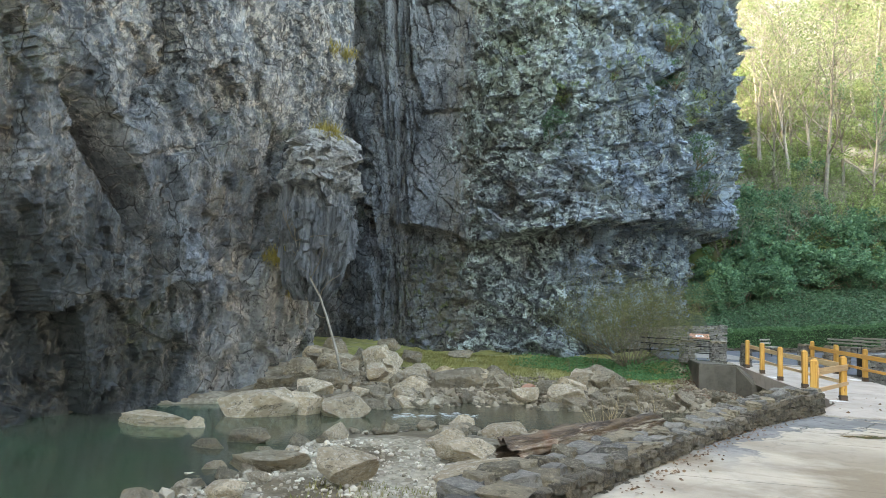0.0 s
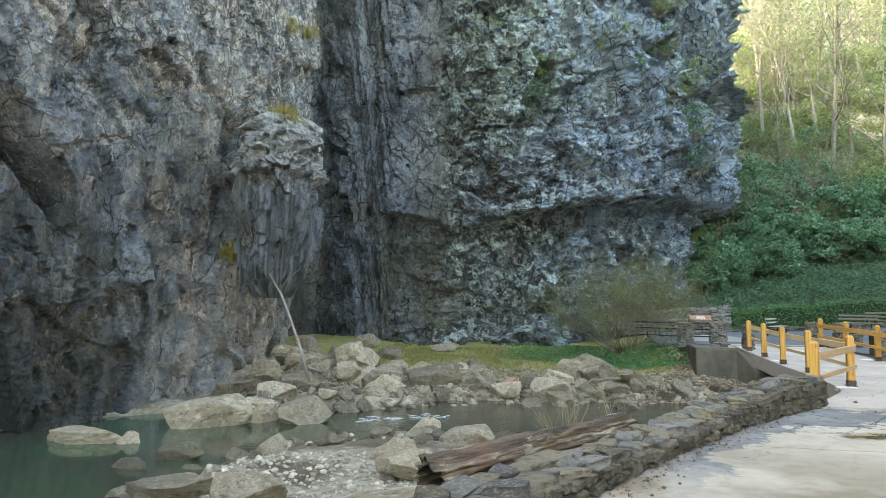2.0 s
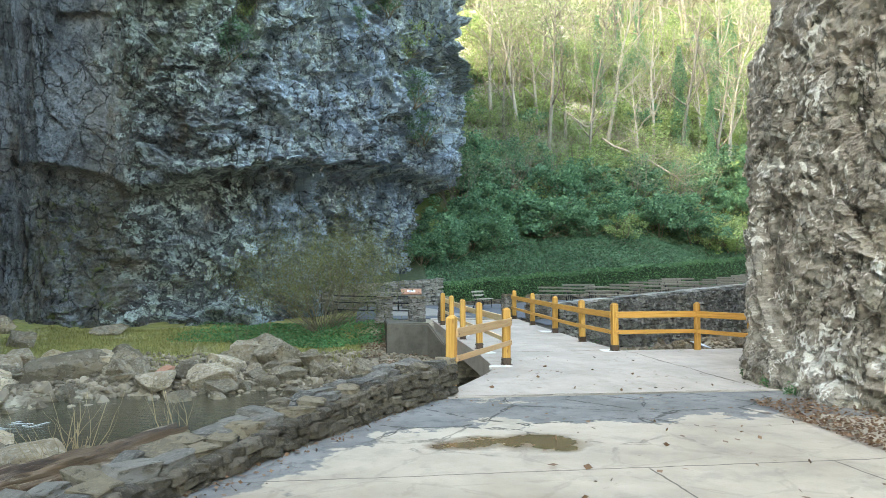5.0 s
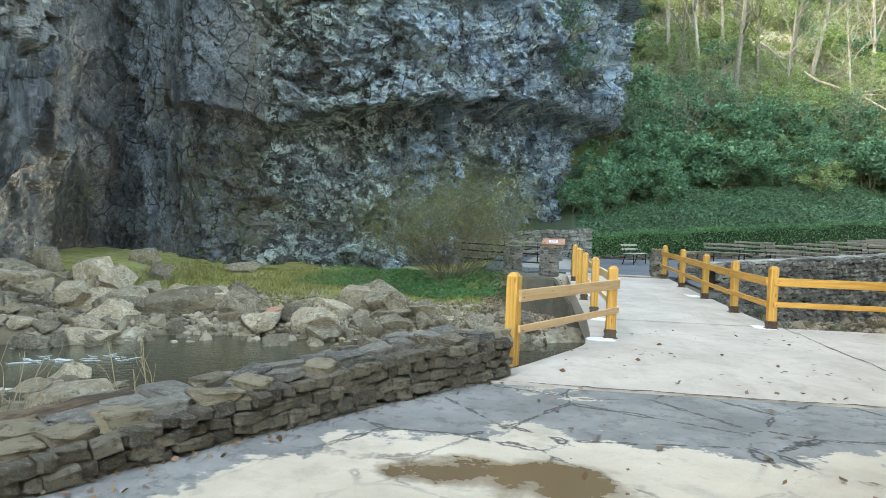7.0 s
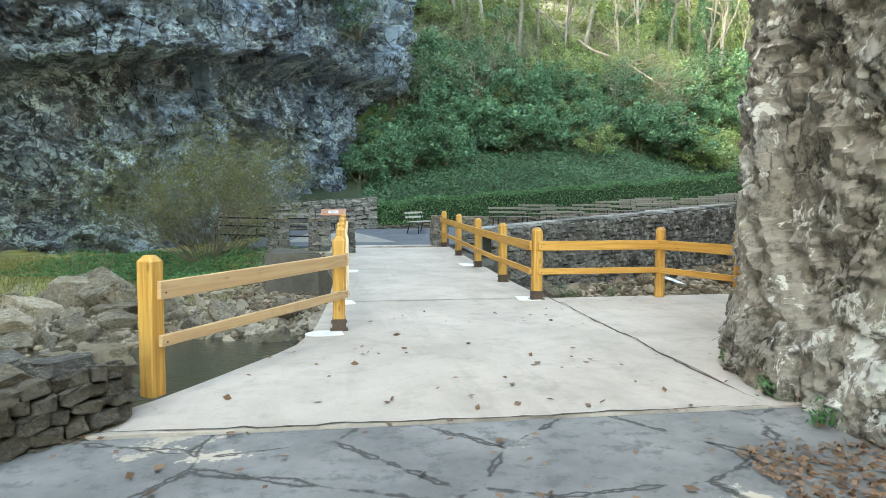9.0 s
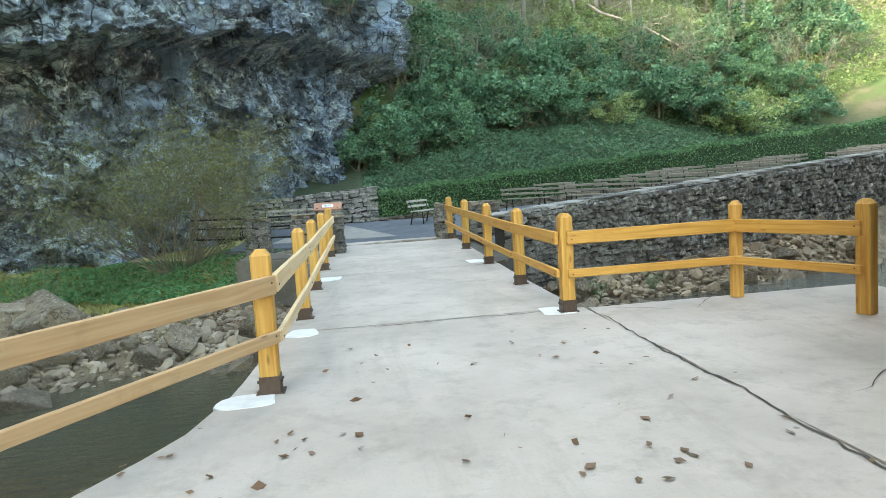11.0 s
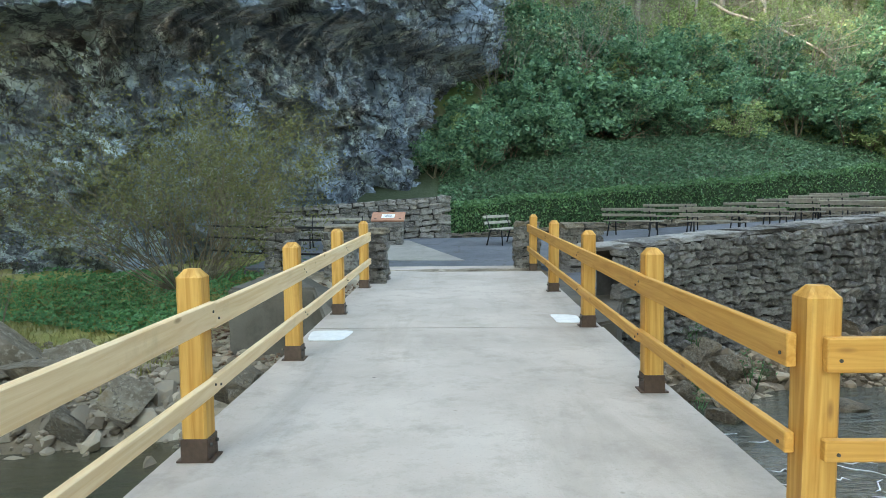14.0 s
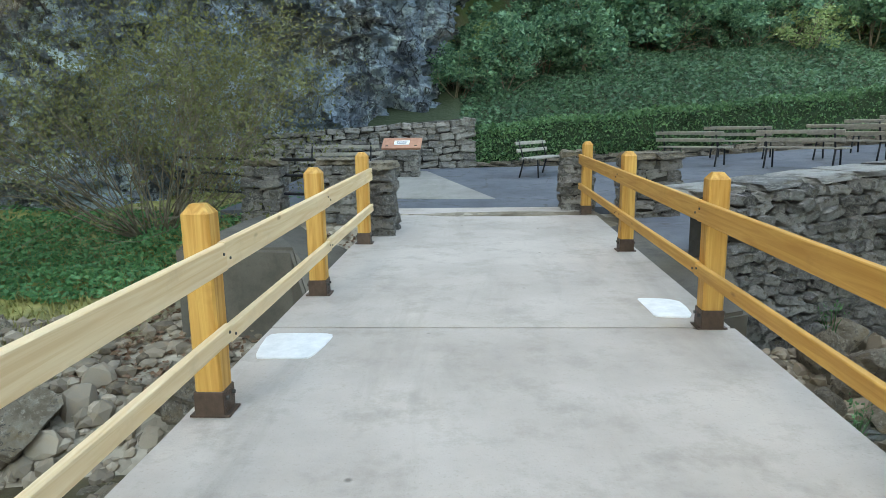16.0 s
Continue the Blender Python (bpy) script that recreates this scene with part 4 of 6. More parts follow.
# abutments and wing walls
abut = thing("abutment", "weathered grey-brown concrete wing wall under the bridge", "abutment", kind="structure",
             data=prism([(4.4, 26.1), (5.65, 25.95), (6.04, 25.2), (6.35, 25.2), (6.35, 29.0), (4.4, 28.8)], -2.2, lambda x, y: 0.2 if x < 5.9 else -0.36, "abutment", M_OLD, 0.03))
abut_near = thing("abutment", "weathered concrete abutment under the approach slab", "abutment", kind="structure",
                  data=prism([(4.95, 14.4), (5.9, 16.4), (6.15, 17.6), (6.2, 18.9), (12.6, 18.9), (12.6, 14.4)], -2.4, -0.43, "abutment", M_OLD, 0.02))
abut_right = thing("abutment", "weathered concrete wing wall by the terrace", "abutment", kind="structure",
                   data=prism([(9.0, 24.2), (9.5, 24.2), (9.9, 25.6), (9.9, 29.4), (9.0, 29.4)], -2.2, lambda x, y: -0.05 if x < 9.3 else 0.05, "abutment", M_OLD, 0.03))


# ---- fence ----
def rail_fence():
    posts = {"LA": (4.97, 14.98), "LB": (6.29, 17.33), "LC": (6.28, 20.17), "LD": (6.24, 22.47), "LE": (6.24, 24.71), "LF": (6.24, 26.95),
             "RA": (9.10, 19.27), "RB": (9.10, 21.45), "RC": (9.10, 23.84), "RD": (9.10, 26.45), "RE": (9.10, 29.1), "RX": (11.0, 19.28), "RY": (11.5, 18.0)}
    post_me = bpy.data.meshes.new("post")
    bm = bmesh.new()
    w = 0.068
    prof = [(w, 0.0), (w, 0.995), (w - 0.034, 1.04)]
    rings = []
    for r, z in prof:
        c = 0.012
        rings.append([bm.verts.new((sx * (r if k else r - c), sy * (r - c if k else r), z)) for sx, sy, ks in ((1, 1, (1, 0)), (-1, 1, (0, 1)), (-1, -1, (1, 0)), (1, -1, (0, 1))) for k in ks])
    for a, b in zip(rings[:-1], rings[1:]):
        for i in range(8):
            bm.faces.new((a[i], a[(i + 1) % 8], b[(i + 1) % 8], b[i]))
    bm.faces.new(rings[-1])
    bmesh.ops.recalc_face_normals(bm, faces=bm.faces[:])
    bm.to_mesh(post_me)
    bm.free()
    post_me.materials.append(M_POST)
    shoe = box(0.149, 0.149, 0.13, 0.004, "post_shoe", M_STEEL)
    plate = box(0.15, 0.20, 0.012, 0.002, "base_plate", M_STEEL)
    bolt = bmesh.new()
    bmesh.ops.create_cone(bolt, cap_ends=True, segments=8, radius1=0.012, radius2=0.010, depth=0.012)
    bolt_me = bpy.data.meshes.new("bolt")
    bolt.to_mesh(bolt_me)
    bolt.free()
    bolt_me.materials.append(M_MORTAR)

    def fence(names, label, rail_mat, inner, butt_first=False):
        base = thing("timber_fence", label, "fence")
        pts = [posts[n] for n in names]
        for i, (n, (x, y)) in enumerate(zip(names, pts)):
            if n in done:
                continue
            done.add(n)
            a, b = pts[max(i - 1, 0)], pts[min(i + 1, len(pts) - 1)]
            ang = 90 if n[0] in "LR" and n[1] in "BCDEF" or n == "RA" else math.degrees(math.atan2(b[1] - a[1], b[0] - a[0]))
            p = part("post", post_me, base, "", pose(x, y, lz(x, y) + 0.013, 0, 0, ang + random.uniform(-1.5, 1.5)))
            p.rotation_euler.x += radians(random.uniform(-0.6, 0.6))
            if n not in ("LA", "RX", "RY"):
                part("post_shoe", shoe, p, "brown steel post shoe")
                part("base_plate", plate, p, "rusty steel base plate")
                for sx in (-0.04, 0.04):
                    part("bolt", bolt_me, p, "", pose(sx, -0.084, 0.09, 90, 0, 0))
                    part("bolt", bolt_me, p, "", pose(sx, 0.084, 0.09, 90, 0, 0))
        for (x0, y0), (x1, y1) in zip(pts[:-1], pts[1:]):
            dx, dy = x1 - x0, y1 - y0
            ln = math.hypot(dx, dy)
            nx, ny = dy / ln * inner, -dx / ln * inner
            for zc, h in ((0.80, 0.135), (0.42, 0.085)):
                z0, z1 = lz(x0, y0) + zc, lz(x1, y1) + zc
                me = box(ln + 0.02, 0.04, h, 0.005, "rail", rail_mat, False)
                tilt = math.degrees(math.atan2(z1 - z0, ln))
                rail = part("rail", me, base, "", pose((x0 + x1) / 2 + nx * 0.094, (y0 + y1) / 2 + ny * 0.094, (z0 + z1) / 2 + random.uniform(-0.008, 0.008), 0, -tilt, math.degrees(math.atan2(dy, dx))))
                for sx in (-1, 1):
                    part("bolt", bolt_me, rail, "", pose(sx * (ln / 2 - 0.04), -inner * 0.021, sx * h * 0.14, 90, 0, 0) @ Matrix.Scale(0.7, 4))

    done = set()
    fence(["LB", "LC", "LD", "LE", "LF"], "yellow timber post fence with fresh pine rails on bridge edge", M_RAIL, 1)
    fence(["LA", "LB"], "yellow timber post with pale rails at the approach", M_RAIL2, 1)
    fence(["RA", "RB", "RC", "RD", "RE"], "yellow stained timber post and rail fence on bridge edge", M_YRAIL, -1)
    fence(["RA", "RX", "RY"], "yellow stained timber fence by the rock pillar", M_YRAIL, 1)


M_RAIL2 = wood_material("tan pine rail", (0.50, 0.30, 0.15), (0.60, 0.40, 0.22), (0.26, 0.14, 0.06))
rail_fence()
for i, (x, y, w, l) in enumerate(((6.36, 23.45, 0.42, 0.55), (8.93, 24.3, 0.30, 0.55), (9.0, 19.35, 0.36, 0.42), (6.32, 19.35, 0.32, 0.36), (6.15, 17.15, 0.4, 0.3))):
    out = [(x + w / 2 * (1 + 0.12 * math.sin(3 * a + i)) * math.copysign(abs(math.cos(a)) ** 0.5, math.cos(a)), y + l / 2 * (1 + 0.1 * math.cos(2 * a + i)) * math.copysign(abs(math.sin(a)) ** 0.5, math.sin(a)))
           for a in np.linspace(0, 2 * math.pi, 20, endpoint=False)]
    thing("mortar_patch", "fresh white mortar patch on the deck", "mortar patch", "mortar patches", data=prism(out, lz(x, y) - 0.05, lz(x, y) + 0.017, "mortar_patch", M_PATCH, 0.003))


# cracks across the concrete: thin jagged ribbons just proud of the deck
def crack(parent, a, b, seed, width=0.012):
    r = np.random.default_rng(seed)
    a, b = np.array(a, float), np.array(b, float)
    n = max(6, int(np.hypot(*(b - a)) / 0.09))
    d = (b - a) / np.hypot(*(b - a))
    side = np.array((-d[1], d[0]))
    wander, verts, faces = 0.0, [], []
    for i in range(n + 1):
        wander = wander * 0.9 + r.normal(0, 0.014)
        p = a + (b - a) * i / n + side * wander
        w = width * r.uniform(0.35, 1.0) * min(1, 0.2 + 4 * min(i, n - i) / n)
        for q in (p - side * w / 2, p + side * w / 2):
            verts.append((q[0], q[1], lz(q[0], q[1]) + 0.0165))
        if i:
            faces.append((2 * i - 2, 2 * i, 2 * i + 1, 2 * i - 1))
    part("crack", mesh_of("crack", verts, faces, M_CRACK), parent)


crack(apron, (4.75, 14.16), (9.28, 14.14), 1, 0.035)
crack(apron, (9.33, 14.2), (9.33, 19.3), 2, 0.03)
crack(apron, (6.7, 19.37), (8.95, 19.38), 3, 0.022)
crack(side_slab, (9.42, 19.36), (10.15, 18.98), 4, 0.018)
crack(side_slab, (10.3, 18.85), (10.75, 19.38), 5, 0.012)
crack(side_slab, (9.9, 16.1), (11.0, 16.9), 6, 0.012)


# ---- rocks ----
def icosphere(sub):
    bm = bmesh.new()
    bmesh.ops.create_icosphere(bm, subdivisions=sub, radius=1)
    v = np.array([x.co[:] for x in bm.verts])
    f = [tuple(q.index for q in x.verts) for x in bm.faces]
    bm.free()
    return v, f


def rock_mesh(name, rng, sub, mat, cuts=20, flat=0.75):
    """An angular stone: a ball cut by random planes, then roughened."""
    v, f = icosphere(sub)
    v = v.copy()
    for _ in range(cuts):
        n = rng.normal(size=3)
        n /= np.linalg.norm(n)
        d = rng.uniform(0.36, 0.74)
        over = np.clip(v @ n - d, 0, None)
        v -= over[:, None] * n
    a, b = v[:, 0] * 3.1 + v[:, 2] * 2.3, v[:, 1] * 3.1 - v[:, 2] * 1.7
    v *= (1 + 0.06 * vnoise(a, b, 0.7, int(rng.integers(1, 900))) + 0.03 * vnoise(a, b, 0.25, int(rng.integers(1, 900))))[:, None]
    v[:, 2] *= flat
    v /= np.abs(v).max(0)
    return mesh_of(name, v, f, mat)


rng = np.random.default_rng(4)
BIG = [rock_mesh("boulder", rng, 4, M_BOULDER) for _ in range(5)]
BIG_GREY = [rock_mesh("boulder", rng, 4, M_ROCK) for _ in range(5)]
SMALL = [rock_mesh("rock", rng, 3, M_BOULDER if i % 2 else M_ROCK, 16) for i in range(10)]
BROWN = [rock_mesh("rock", rng, 3, M_ROCK, 16) for i in range(8)]


def gz(x, y):
    return float(ground_z(np.array([x]), np.array([y]))[0])


def boulder(x, y, sx, sy, sz, rz, label, pale=True, z=None, k=0, tilt=0):
    me = (BIG if pale else BIG_GREY)[k % 5]
    base = gz(x, y) if z is None else z
    m = pose(x, y, base + sz * 0.55, tilt, tilt * 0.5, rz) @ Matrix.Diagonal((sx, sy, sz, 1))
    return thing("boulder", label, "boulder", "boulders along the creek", m, me)


PALE, GREY = "pale angular limestone boulder on the creek shore", "grey limestone boulder on the grassy creek bank"
for k, (x, y, sx, sy, sz, rz, pale, z) in enumerate([
        (-9.35, 18.3, 1.35, 0.8, 0.72, 20, 1, -1.75), (-6.9, 19.6, 1.0, 0.75, 0.66, -15, 1, -1.75), (-8.3, 19.4, 0.7, 0.6, 0.5, 50, 1, -1.7),
        (-3.05, 18.3, 0.55, 0.5, 0.42, 0, 1, -1.75), (-3.6, 17.8, 0.38, 0.35, 0.28, 30, 1, -1.75), (-1.6, 16.3, 0.68, 0.55, 0.46, 10, 1, -1.55),
        (-4.2, 24.6, 1.35, 0.95, 0.85, 25, 0, -1.5), (-2.55, 24.8, 0.75, 0.6, 0.6, -20, 0, -1.45), (-5.9, 23.6, 0.8, 0.6, 0.5, 0, 1, -1.4),
        (-9.0, 24.3, 0.85, 0.8, 0.7, 30, 0, -0.9), (-8.0, 25.6, 0.65, 0.5, 0.75, 10, 1, -0.7), (-7.4, 24.3, 0.6, 0.5, 0.5, 70, 1, -0.9),
        (-9.9, 23.2, 0.9, 0.7, 0.55, 10, 0, -1.0), (-10.2, 21.6, 0.8, 0.7, 0.5, 40, 0, -1.35), (-8.9, 21.4, 0.8, 0.6, 0.45, -25, 1, -1.35),
        (2.9, 26.4, 0.42, 0.4, 0.46, 0, 0, -1.25), (2.0, 26.2, 0.5, 0.42, 0.5, 40, 0, -1.25), (-0.2, 26.0, 0.6, 0.45, 0.42, 15, 0, -1.15),
        (-0.95, 26.1, 0.38, 0.35, 0.35, 60, 0, -1.15), (-7.0, 27.8, 0.55, 0.5, 0.42, 0, 0, -0.55), (-5.4, 30.5, 0.7, 0.5, 0.3, 20, 0, -0.4),
        (-8.6, 29.4, 0.6, 0.5, 0.55, 20, 0, -0.35), (-9.9, 26.4, 0.8, 0.7, 0.8, 20, 0, -0.7), (-5.2, 11.2, 0.75, 0.5, 0.34, 20, 0, -1.35), (-3.6, 10.4, 0.65, 0.5, 0.34, -30, 1, -1.05),
        (-0.9, 8.3, 0.75, 0.6, 0.42, 15, 1, -0.75), (-1.9, 13.2, 0.7, 0.5, 0.34, 0, 1, -1.2), (-0.5, 12.0, 0.6, 0.5, 0.34, 50, 1, -0.95), (-2.6, 14.4, 0.55, 0.4, 0.3, 20, 1, -1.3),
        (3.9, 25.2, 0.5, 0.4, 0.4, 20, 0, -1.4), (5.2, 24.0, 0.5, 0.4, 0.32, 20, 0, -1.7), (-7.5, 14.8, 0.55, 0.42, 0.34, 10, 0, -1.72), (-8.0, 13.9, 0.5, 0.4, 0.2, 10, 0, -1.7)]):
    boulder(x, y, sx, sy, sz, rz, PALE if pale else GREY, pale, z, k, (k * 37 % 13) - 6)
boulder(-11.0, 15.9, 1.15, 0.55, 0.30, 8, "yellow-brown flat rock lying in the creek pool", True, -1.72, 2)
boulder(-9.75, 15.95, 0.34, 0.3, 0.26, 8, "small pale rock standing in the creek pool", True, -1.72, 3)
pink = thing("boulder", "reddish sandstone block among the creek rocks", "boulder", "", pose(-1.75, 24.4, -1.0, 10, 0, 30) @ Matrix.Diagonal((0.42, 0.3, 0.22, 1)), rock_mesh("boulder", rng, 3, M_PINK))


def scatter(n, place, lo, hi, label, seed, stones):
    r = np.random.default_rng(seed)
    made = 0
    while made < n:
        x, y = place(r)
        z = gz(x, y)
        s = lo + (hi - lo) * r.random() ** 2.2
        me = stones[int(r.integers(len(stones)))]
        m = pose(x, y, max(z, float(water_z(x)) - 0.12) + s * 0.25, r.uniform(-20, 20), r.uniform(-20, 20), r.uniform(0, 360)) @ Matrix.Diagonal((s * r.uniform(0.8, 1.3), s * r.uniform(0.7, 1), s * r.uniform(0.5, 0.85), 1))
        thing("rock", label, "rock", "rocks on the creek shore", m, me)
        made += 1


def far_shore(r):
    while True:
        x, y = r.uniform(-10.2, 5.5), r.uniform(19, 27.5)
        d = float(creek_distance(np.array([x]), np.array([y]))[0])
        if y > np.interp(x, [-8, -4.6, -1, 2.8, 6.5], [16.6, 20.2, 21.6, 20.6, 20.9]) and -0.5 < d < (1.8 if x > -5 else 3.6):
            return x, y


def near_shore(r):
    while True:
        x, y = r.uniform(-8.5, 2.6), r.uniform(7, 18.5)
        d = float(creek_distance(np.array([x]), np.array([y]))[0])
        if y < np.interp(x, [-8, -4.6, -1, 2.8], [16.6, 20.2, 21.6, 20.6]) and -0.7 < d < 1.6:
            return x, y


def right_bank(r):
    x = r.uniform(9.4, 19)
    return x, 24.9 + 0.28 * (x - 9.5) + r.uniform(-0.9, 1.0)


def heap_place(r):
    if r.random() < 0.55:
        return r.uniform(-10.3, -5.0), r.uniform(20.6, 26.6)
    x = r.uniform(-5.0, 2.4)
    return x, 25.0 + 0.12 * x + r.normal(0, 0.6)


rq = np.random.default_rng(61)
for i in range(74):
    x, y = heap_place(rq)
    s = 0.28 + 0.5 * rq.random() ** 1.6
    boulder(x, y, s * rq.uniform(0.9, 1.35), s, s * rq.uniform(0.6, 0.95), rq.uniform(0, 360), GREY if i % 3 else PALE, i % 3 == 0, gz(x, y) - 0.12, i, rq.uniform(-14, 14))
scatter(130, far_shore, 0.10, 0.48, "loose grey-brown limestone rock on the far shore", 1, BROWN)
scatter(170, near_shore, 0.07, 0.36, "pale limestone rock on the gravel shore", 2, SMALL)
scatter(80, right_bank, 0.10, 0.42, "grey-brown rock on the rubble below the terrace wall", 3, BROWN)


def rubble(n, place, lo, hi, label, seed, mat):
    """Smaller broken stones, joined."""
    r = np.random.default_rng(seed)
    vs, fs, off = [], [], 0
    for i in range(n):
        x, y = place(r)
        v, f = RUB[int(r.integers(len(RUB)))]
        s = lo + (hi - lo) * r.random() ** 2
        rot = np.array(Euler(r.uniform(-1, 1, 3)).to_matrix())
        vs.append((v * r.uniform(0.6, 1.2, 3) * s) @ rot.T + (x, y, max(gz(x, y), float(water_z(x)) - 0.12) + s * 0.2))
        fs += [tuple(q + off for q in t) for t in f]
        off += len(v)
    tagged(new("rubble", mesh_of("rubble", np.concatenate(vs), fs, mat)), label, "rubble", kind="stuff")


def rub_shape(seed):
    r = np.random.default_rng(seed)
    v, f = icosphere(2)
    v = v.copy()
    for _ in range(14):
        n = r.normal(size=3)
        n /= np.linalg.norm(n)
        v -= np.clip(v @ n - r.uniform(0.36, 0.74), 0, None)[:, None] * n
    return v, f


RUB = [rub_shape(40 + i) for i in range(8)]
PEBV, PEBF = icosphere(1)
rp = np.random.default_rng(9)


def pebbles(name, n, place, lo, hi, mat, label):
    c = np.array([place(rp) for _ in range(n)])
    z = np.maximum(ground_z(c[:, 0], c[:, 1]), water_z(c[:, 0]) - 0.15)
    s = lo + (hi - lo) * rp.random(n) ** 2
    v = PEBV[None] * (s[:, None] * rp.uniform(0.6, 1.3, (n, 3)))[:, None, :] * rp.uniform(0.8, 1.2, (n, len(PEBV), 1))
    v[..., 2] *= 0.7
    v += np.stack([c[:, 0], c[:, 1], z + s * 0.3], 1)[:, None]
    f = (np.array(PEBF)[None] + (np.arange(n) * len(PEBV))[:, None, None]).reshape(-1, 3)
    tagged(new(name, mesh_of(name, v.reshape(-1, 3), f.tolist(), mat)), label, "gravel", kind="stuff")


def gravel_material(name, a, b):
    k = Mat(name, 0.85)
    i = k.island()
    c = k.mix(i, a, b)
    k.color(k.mix(k.ramp(k.noise(9, 5), 0.5, 0.7, 0, 0.6), c, (0.30, 0.22, 0.14)))
    k.bump(k.noise(25, 6, 0.7), 0.01, 0.6)
    return k.m


M_GRAVEL = gravel_material("pale mixed gravel", (0.22, 0.18, 0.13), (0.66, 0.59, 0.48))
M_BANK = gravel_material("brown bank rubble", (0.11, 0.085, 0.058), (0.36, 0.295, 0.215))
rubble(420, far_shore, 0.06, 0.26, "broken limestone rubble on the far shore", 31, M_BANK)
rubble(260, near_shore, 0.05, 0.20, "broken limestone rubble on the near shore", 32, M_GRAVEL)
rubble(260, right_bank, 0.06, 0.26, "broken limestone rubble below the terrace", 33, M_BANK)
pebbles("gravel", 5200, lambda r: (r.uniform(-6.5, 2.3), r.uniform(6, 14.5)), 0.012, 0.065, M_GRAVEL, "pale mixed gravel on the near shore")
pebbles("gravel", 3600, lambda r: (lambda x: (x, 21.2 + 2.4 + r.uniform(-0.6, 3.0)))(r.uniform(-9, 5.5)), 0.03, 0.13, M_BANK, "stony rubble on the far shore")
pebbles("gravel", 2600, lambda r: (lambda x: (x, 24.9 + 0.28 * (x - 9.5) + r.uniform(-1.0, 1.1)))(r.uniform(9.4, 19)), 0.03, 0.12, M_BANK, "stony rubble beside the creek")


# ---- stone walls ----
def wall_stone(seed, mat, uneven=0.11):
    """One rough block, unit size, rounded and uneven."""
    r = np.random.default_rng(seed)
    bm = bmesh.new()
    bmesh.ops.create_cube(bm, size=1)
    bmesh.ops.bevel(bm, geom=bm.edges[:], offset=0.12, segments=1, affect="EDGES")
    for v in bm.verts:
        v.co += Vector(r.uniform(-uneven, uneven, 3))
    me = bpy.data.meshes.new("stone")
    bm.to_mesh(me)
    bm.free()
    me.materials.append(mat)
    return me


STONES = [wall_stone(50 + i, M_STONE) for i in range(12)]
M_STONE_LIGHT = stone_material("rubble wall stone", 1.45, (0.96, 1.0, 1.04))
STONES_LIGHT = [wall_stone(110 + i, M_STONE_LIGHT) for i in range(12)]
STONES_DARK = [wall_stone(80 + i, M_STONE_DARK) for i in range(12)]
CAPS = [wall_stone(110 + i, M_CAP, 0.17) for i in range(8)]


def lay_face(parent, a, b, z0, z1, lens, height, depth, stones, seed, out=0.0, rest=None, spin=12):
    """Courses of stones along the face from a to b; z0 and z1 are functions of the way along, 0 to 1."""
    r = np.random.default_rng(seed)
    ln = math.hypot(b[0] - a[0], b[1] - a[1])
    ang = math.degrees(math.atan2(b[1] - a[1], b[0] - a[0]))
    rows = max(1, round((z1(0.5) - z0(0.5)) / height))
    count = 0
    for k in range(rows):
        s = -r.uniform(0, lens[1]) * 0.5
        while s < ln:
            w = r.uniform(*lens)
            u = min(max((s + w / 2) / ln, 0), 1)
            h = (z1(u) - z0(u)) / rows
            z = z0(u) + h * (k + 0.5) + r.uniform(-0.15, 0.15) * h
            c = min(max(s + w / 2, w / 2 * 0.8), ln - w / 2 * 0.8)
            x, y = a[0] + (b[0] - a[0]) * c / ln, a[1] + (b[1] - a[1]) * c / ln
            px = out + r.uniform(-0.03, 0.03)
            m = pose(x + px * math.sin(radians(ang)), y - px * math.cos(radians(ang)), z, r.uniform(-7, 7), r.uniform(-spin, spin), ang + r.uniform(-9, 9)) @ Matrix.Diagonal((w * 0.95, depth * r.uniform(0.85, 1.1), h * r.uniform(0.75, 1.02), 1))
            me = stones[int(r.integers(len(stones)))]
            if rest is None:
                part("stone", me, parent, "", m)
            else:
                rest.add(([m @ v.co for v in me.vertices], [tuple(f.vertices) for f in me.polygons]))
            count += 1
            s += w
    return count


def wall_core(name, line, half, z0, z1, mat):
    """The solid inside of a wall along a line; heights by way along."""
    t, xy, nrm = resample(line, 0.25)
    rows = []
    for i in range(len(t)):
        u = t[i] / t[-1]
        p, n = xy[i], nrm[i] * half
        j = 0.02 * math.sin(i * 1.9)
        rows.append([(p[0] - n[0], p[1] - n[1], z0(u)), (p[0] - n[0], p[1] - n[1], z1(u) + j), (p[0], p[1], z1(u) + 0.01), (p[0] + n[0], p[1] + n[1], z1(u) - j), (p[0] + n[0], p[1] + n[1], z0(u))])
    pts = np.array(rows)
    me = grid_mesh(name, pts[:, ::-1], mat)
    return me


LOW_LINE = [(-3.3, -5.0), (-1.35, 2.0), (0.2, 5.9), (1.55, 9.4), (2.55, 11.3), (3.45, 12.9), (4.25, 13.95), (4.78, 14.65)]
low_top = lambda u: float(np.interp(u, [0, 0.35, 0.58, 0.72, 0.80, 0.88, 0.95, 1.0], [0.48, 0.48, 0.34, 0.18, 0.22, 0.33, 0.42, 0.40]))
low_bot = lambda u: -0.75
low_wall = thing("stone_wall", "low drystone wall of dark grey slabs beside the lane", "stone wall", kind="structure", data=wall_core("stone_wall", LOW_LINE, 0.15, low_bot, low_top, M_MORTAR))
t_, xy_, n_ = resample(LOW_LINE, 0.05)


def along_low(s0, s1):
    i, j = int(s0 / 0.05), min(int(s1 / 0.05), len(t_) - 1)
    return i, j


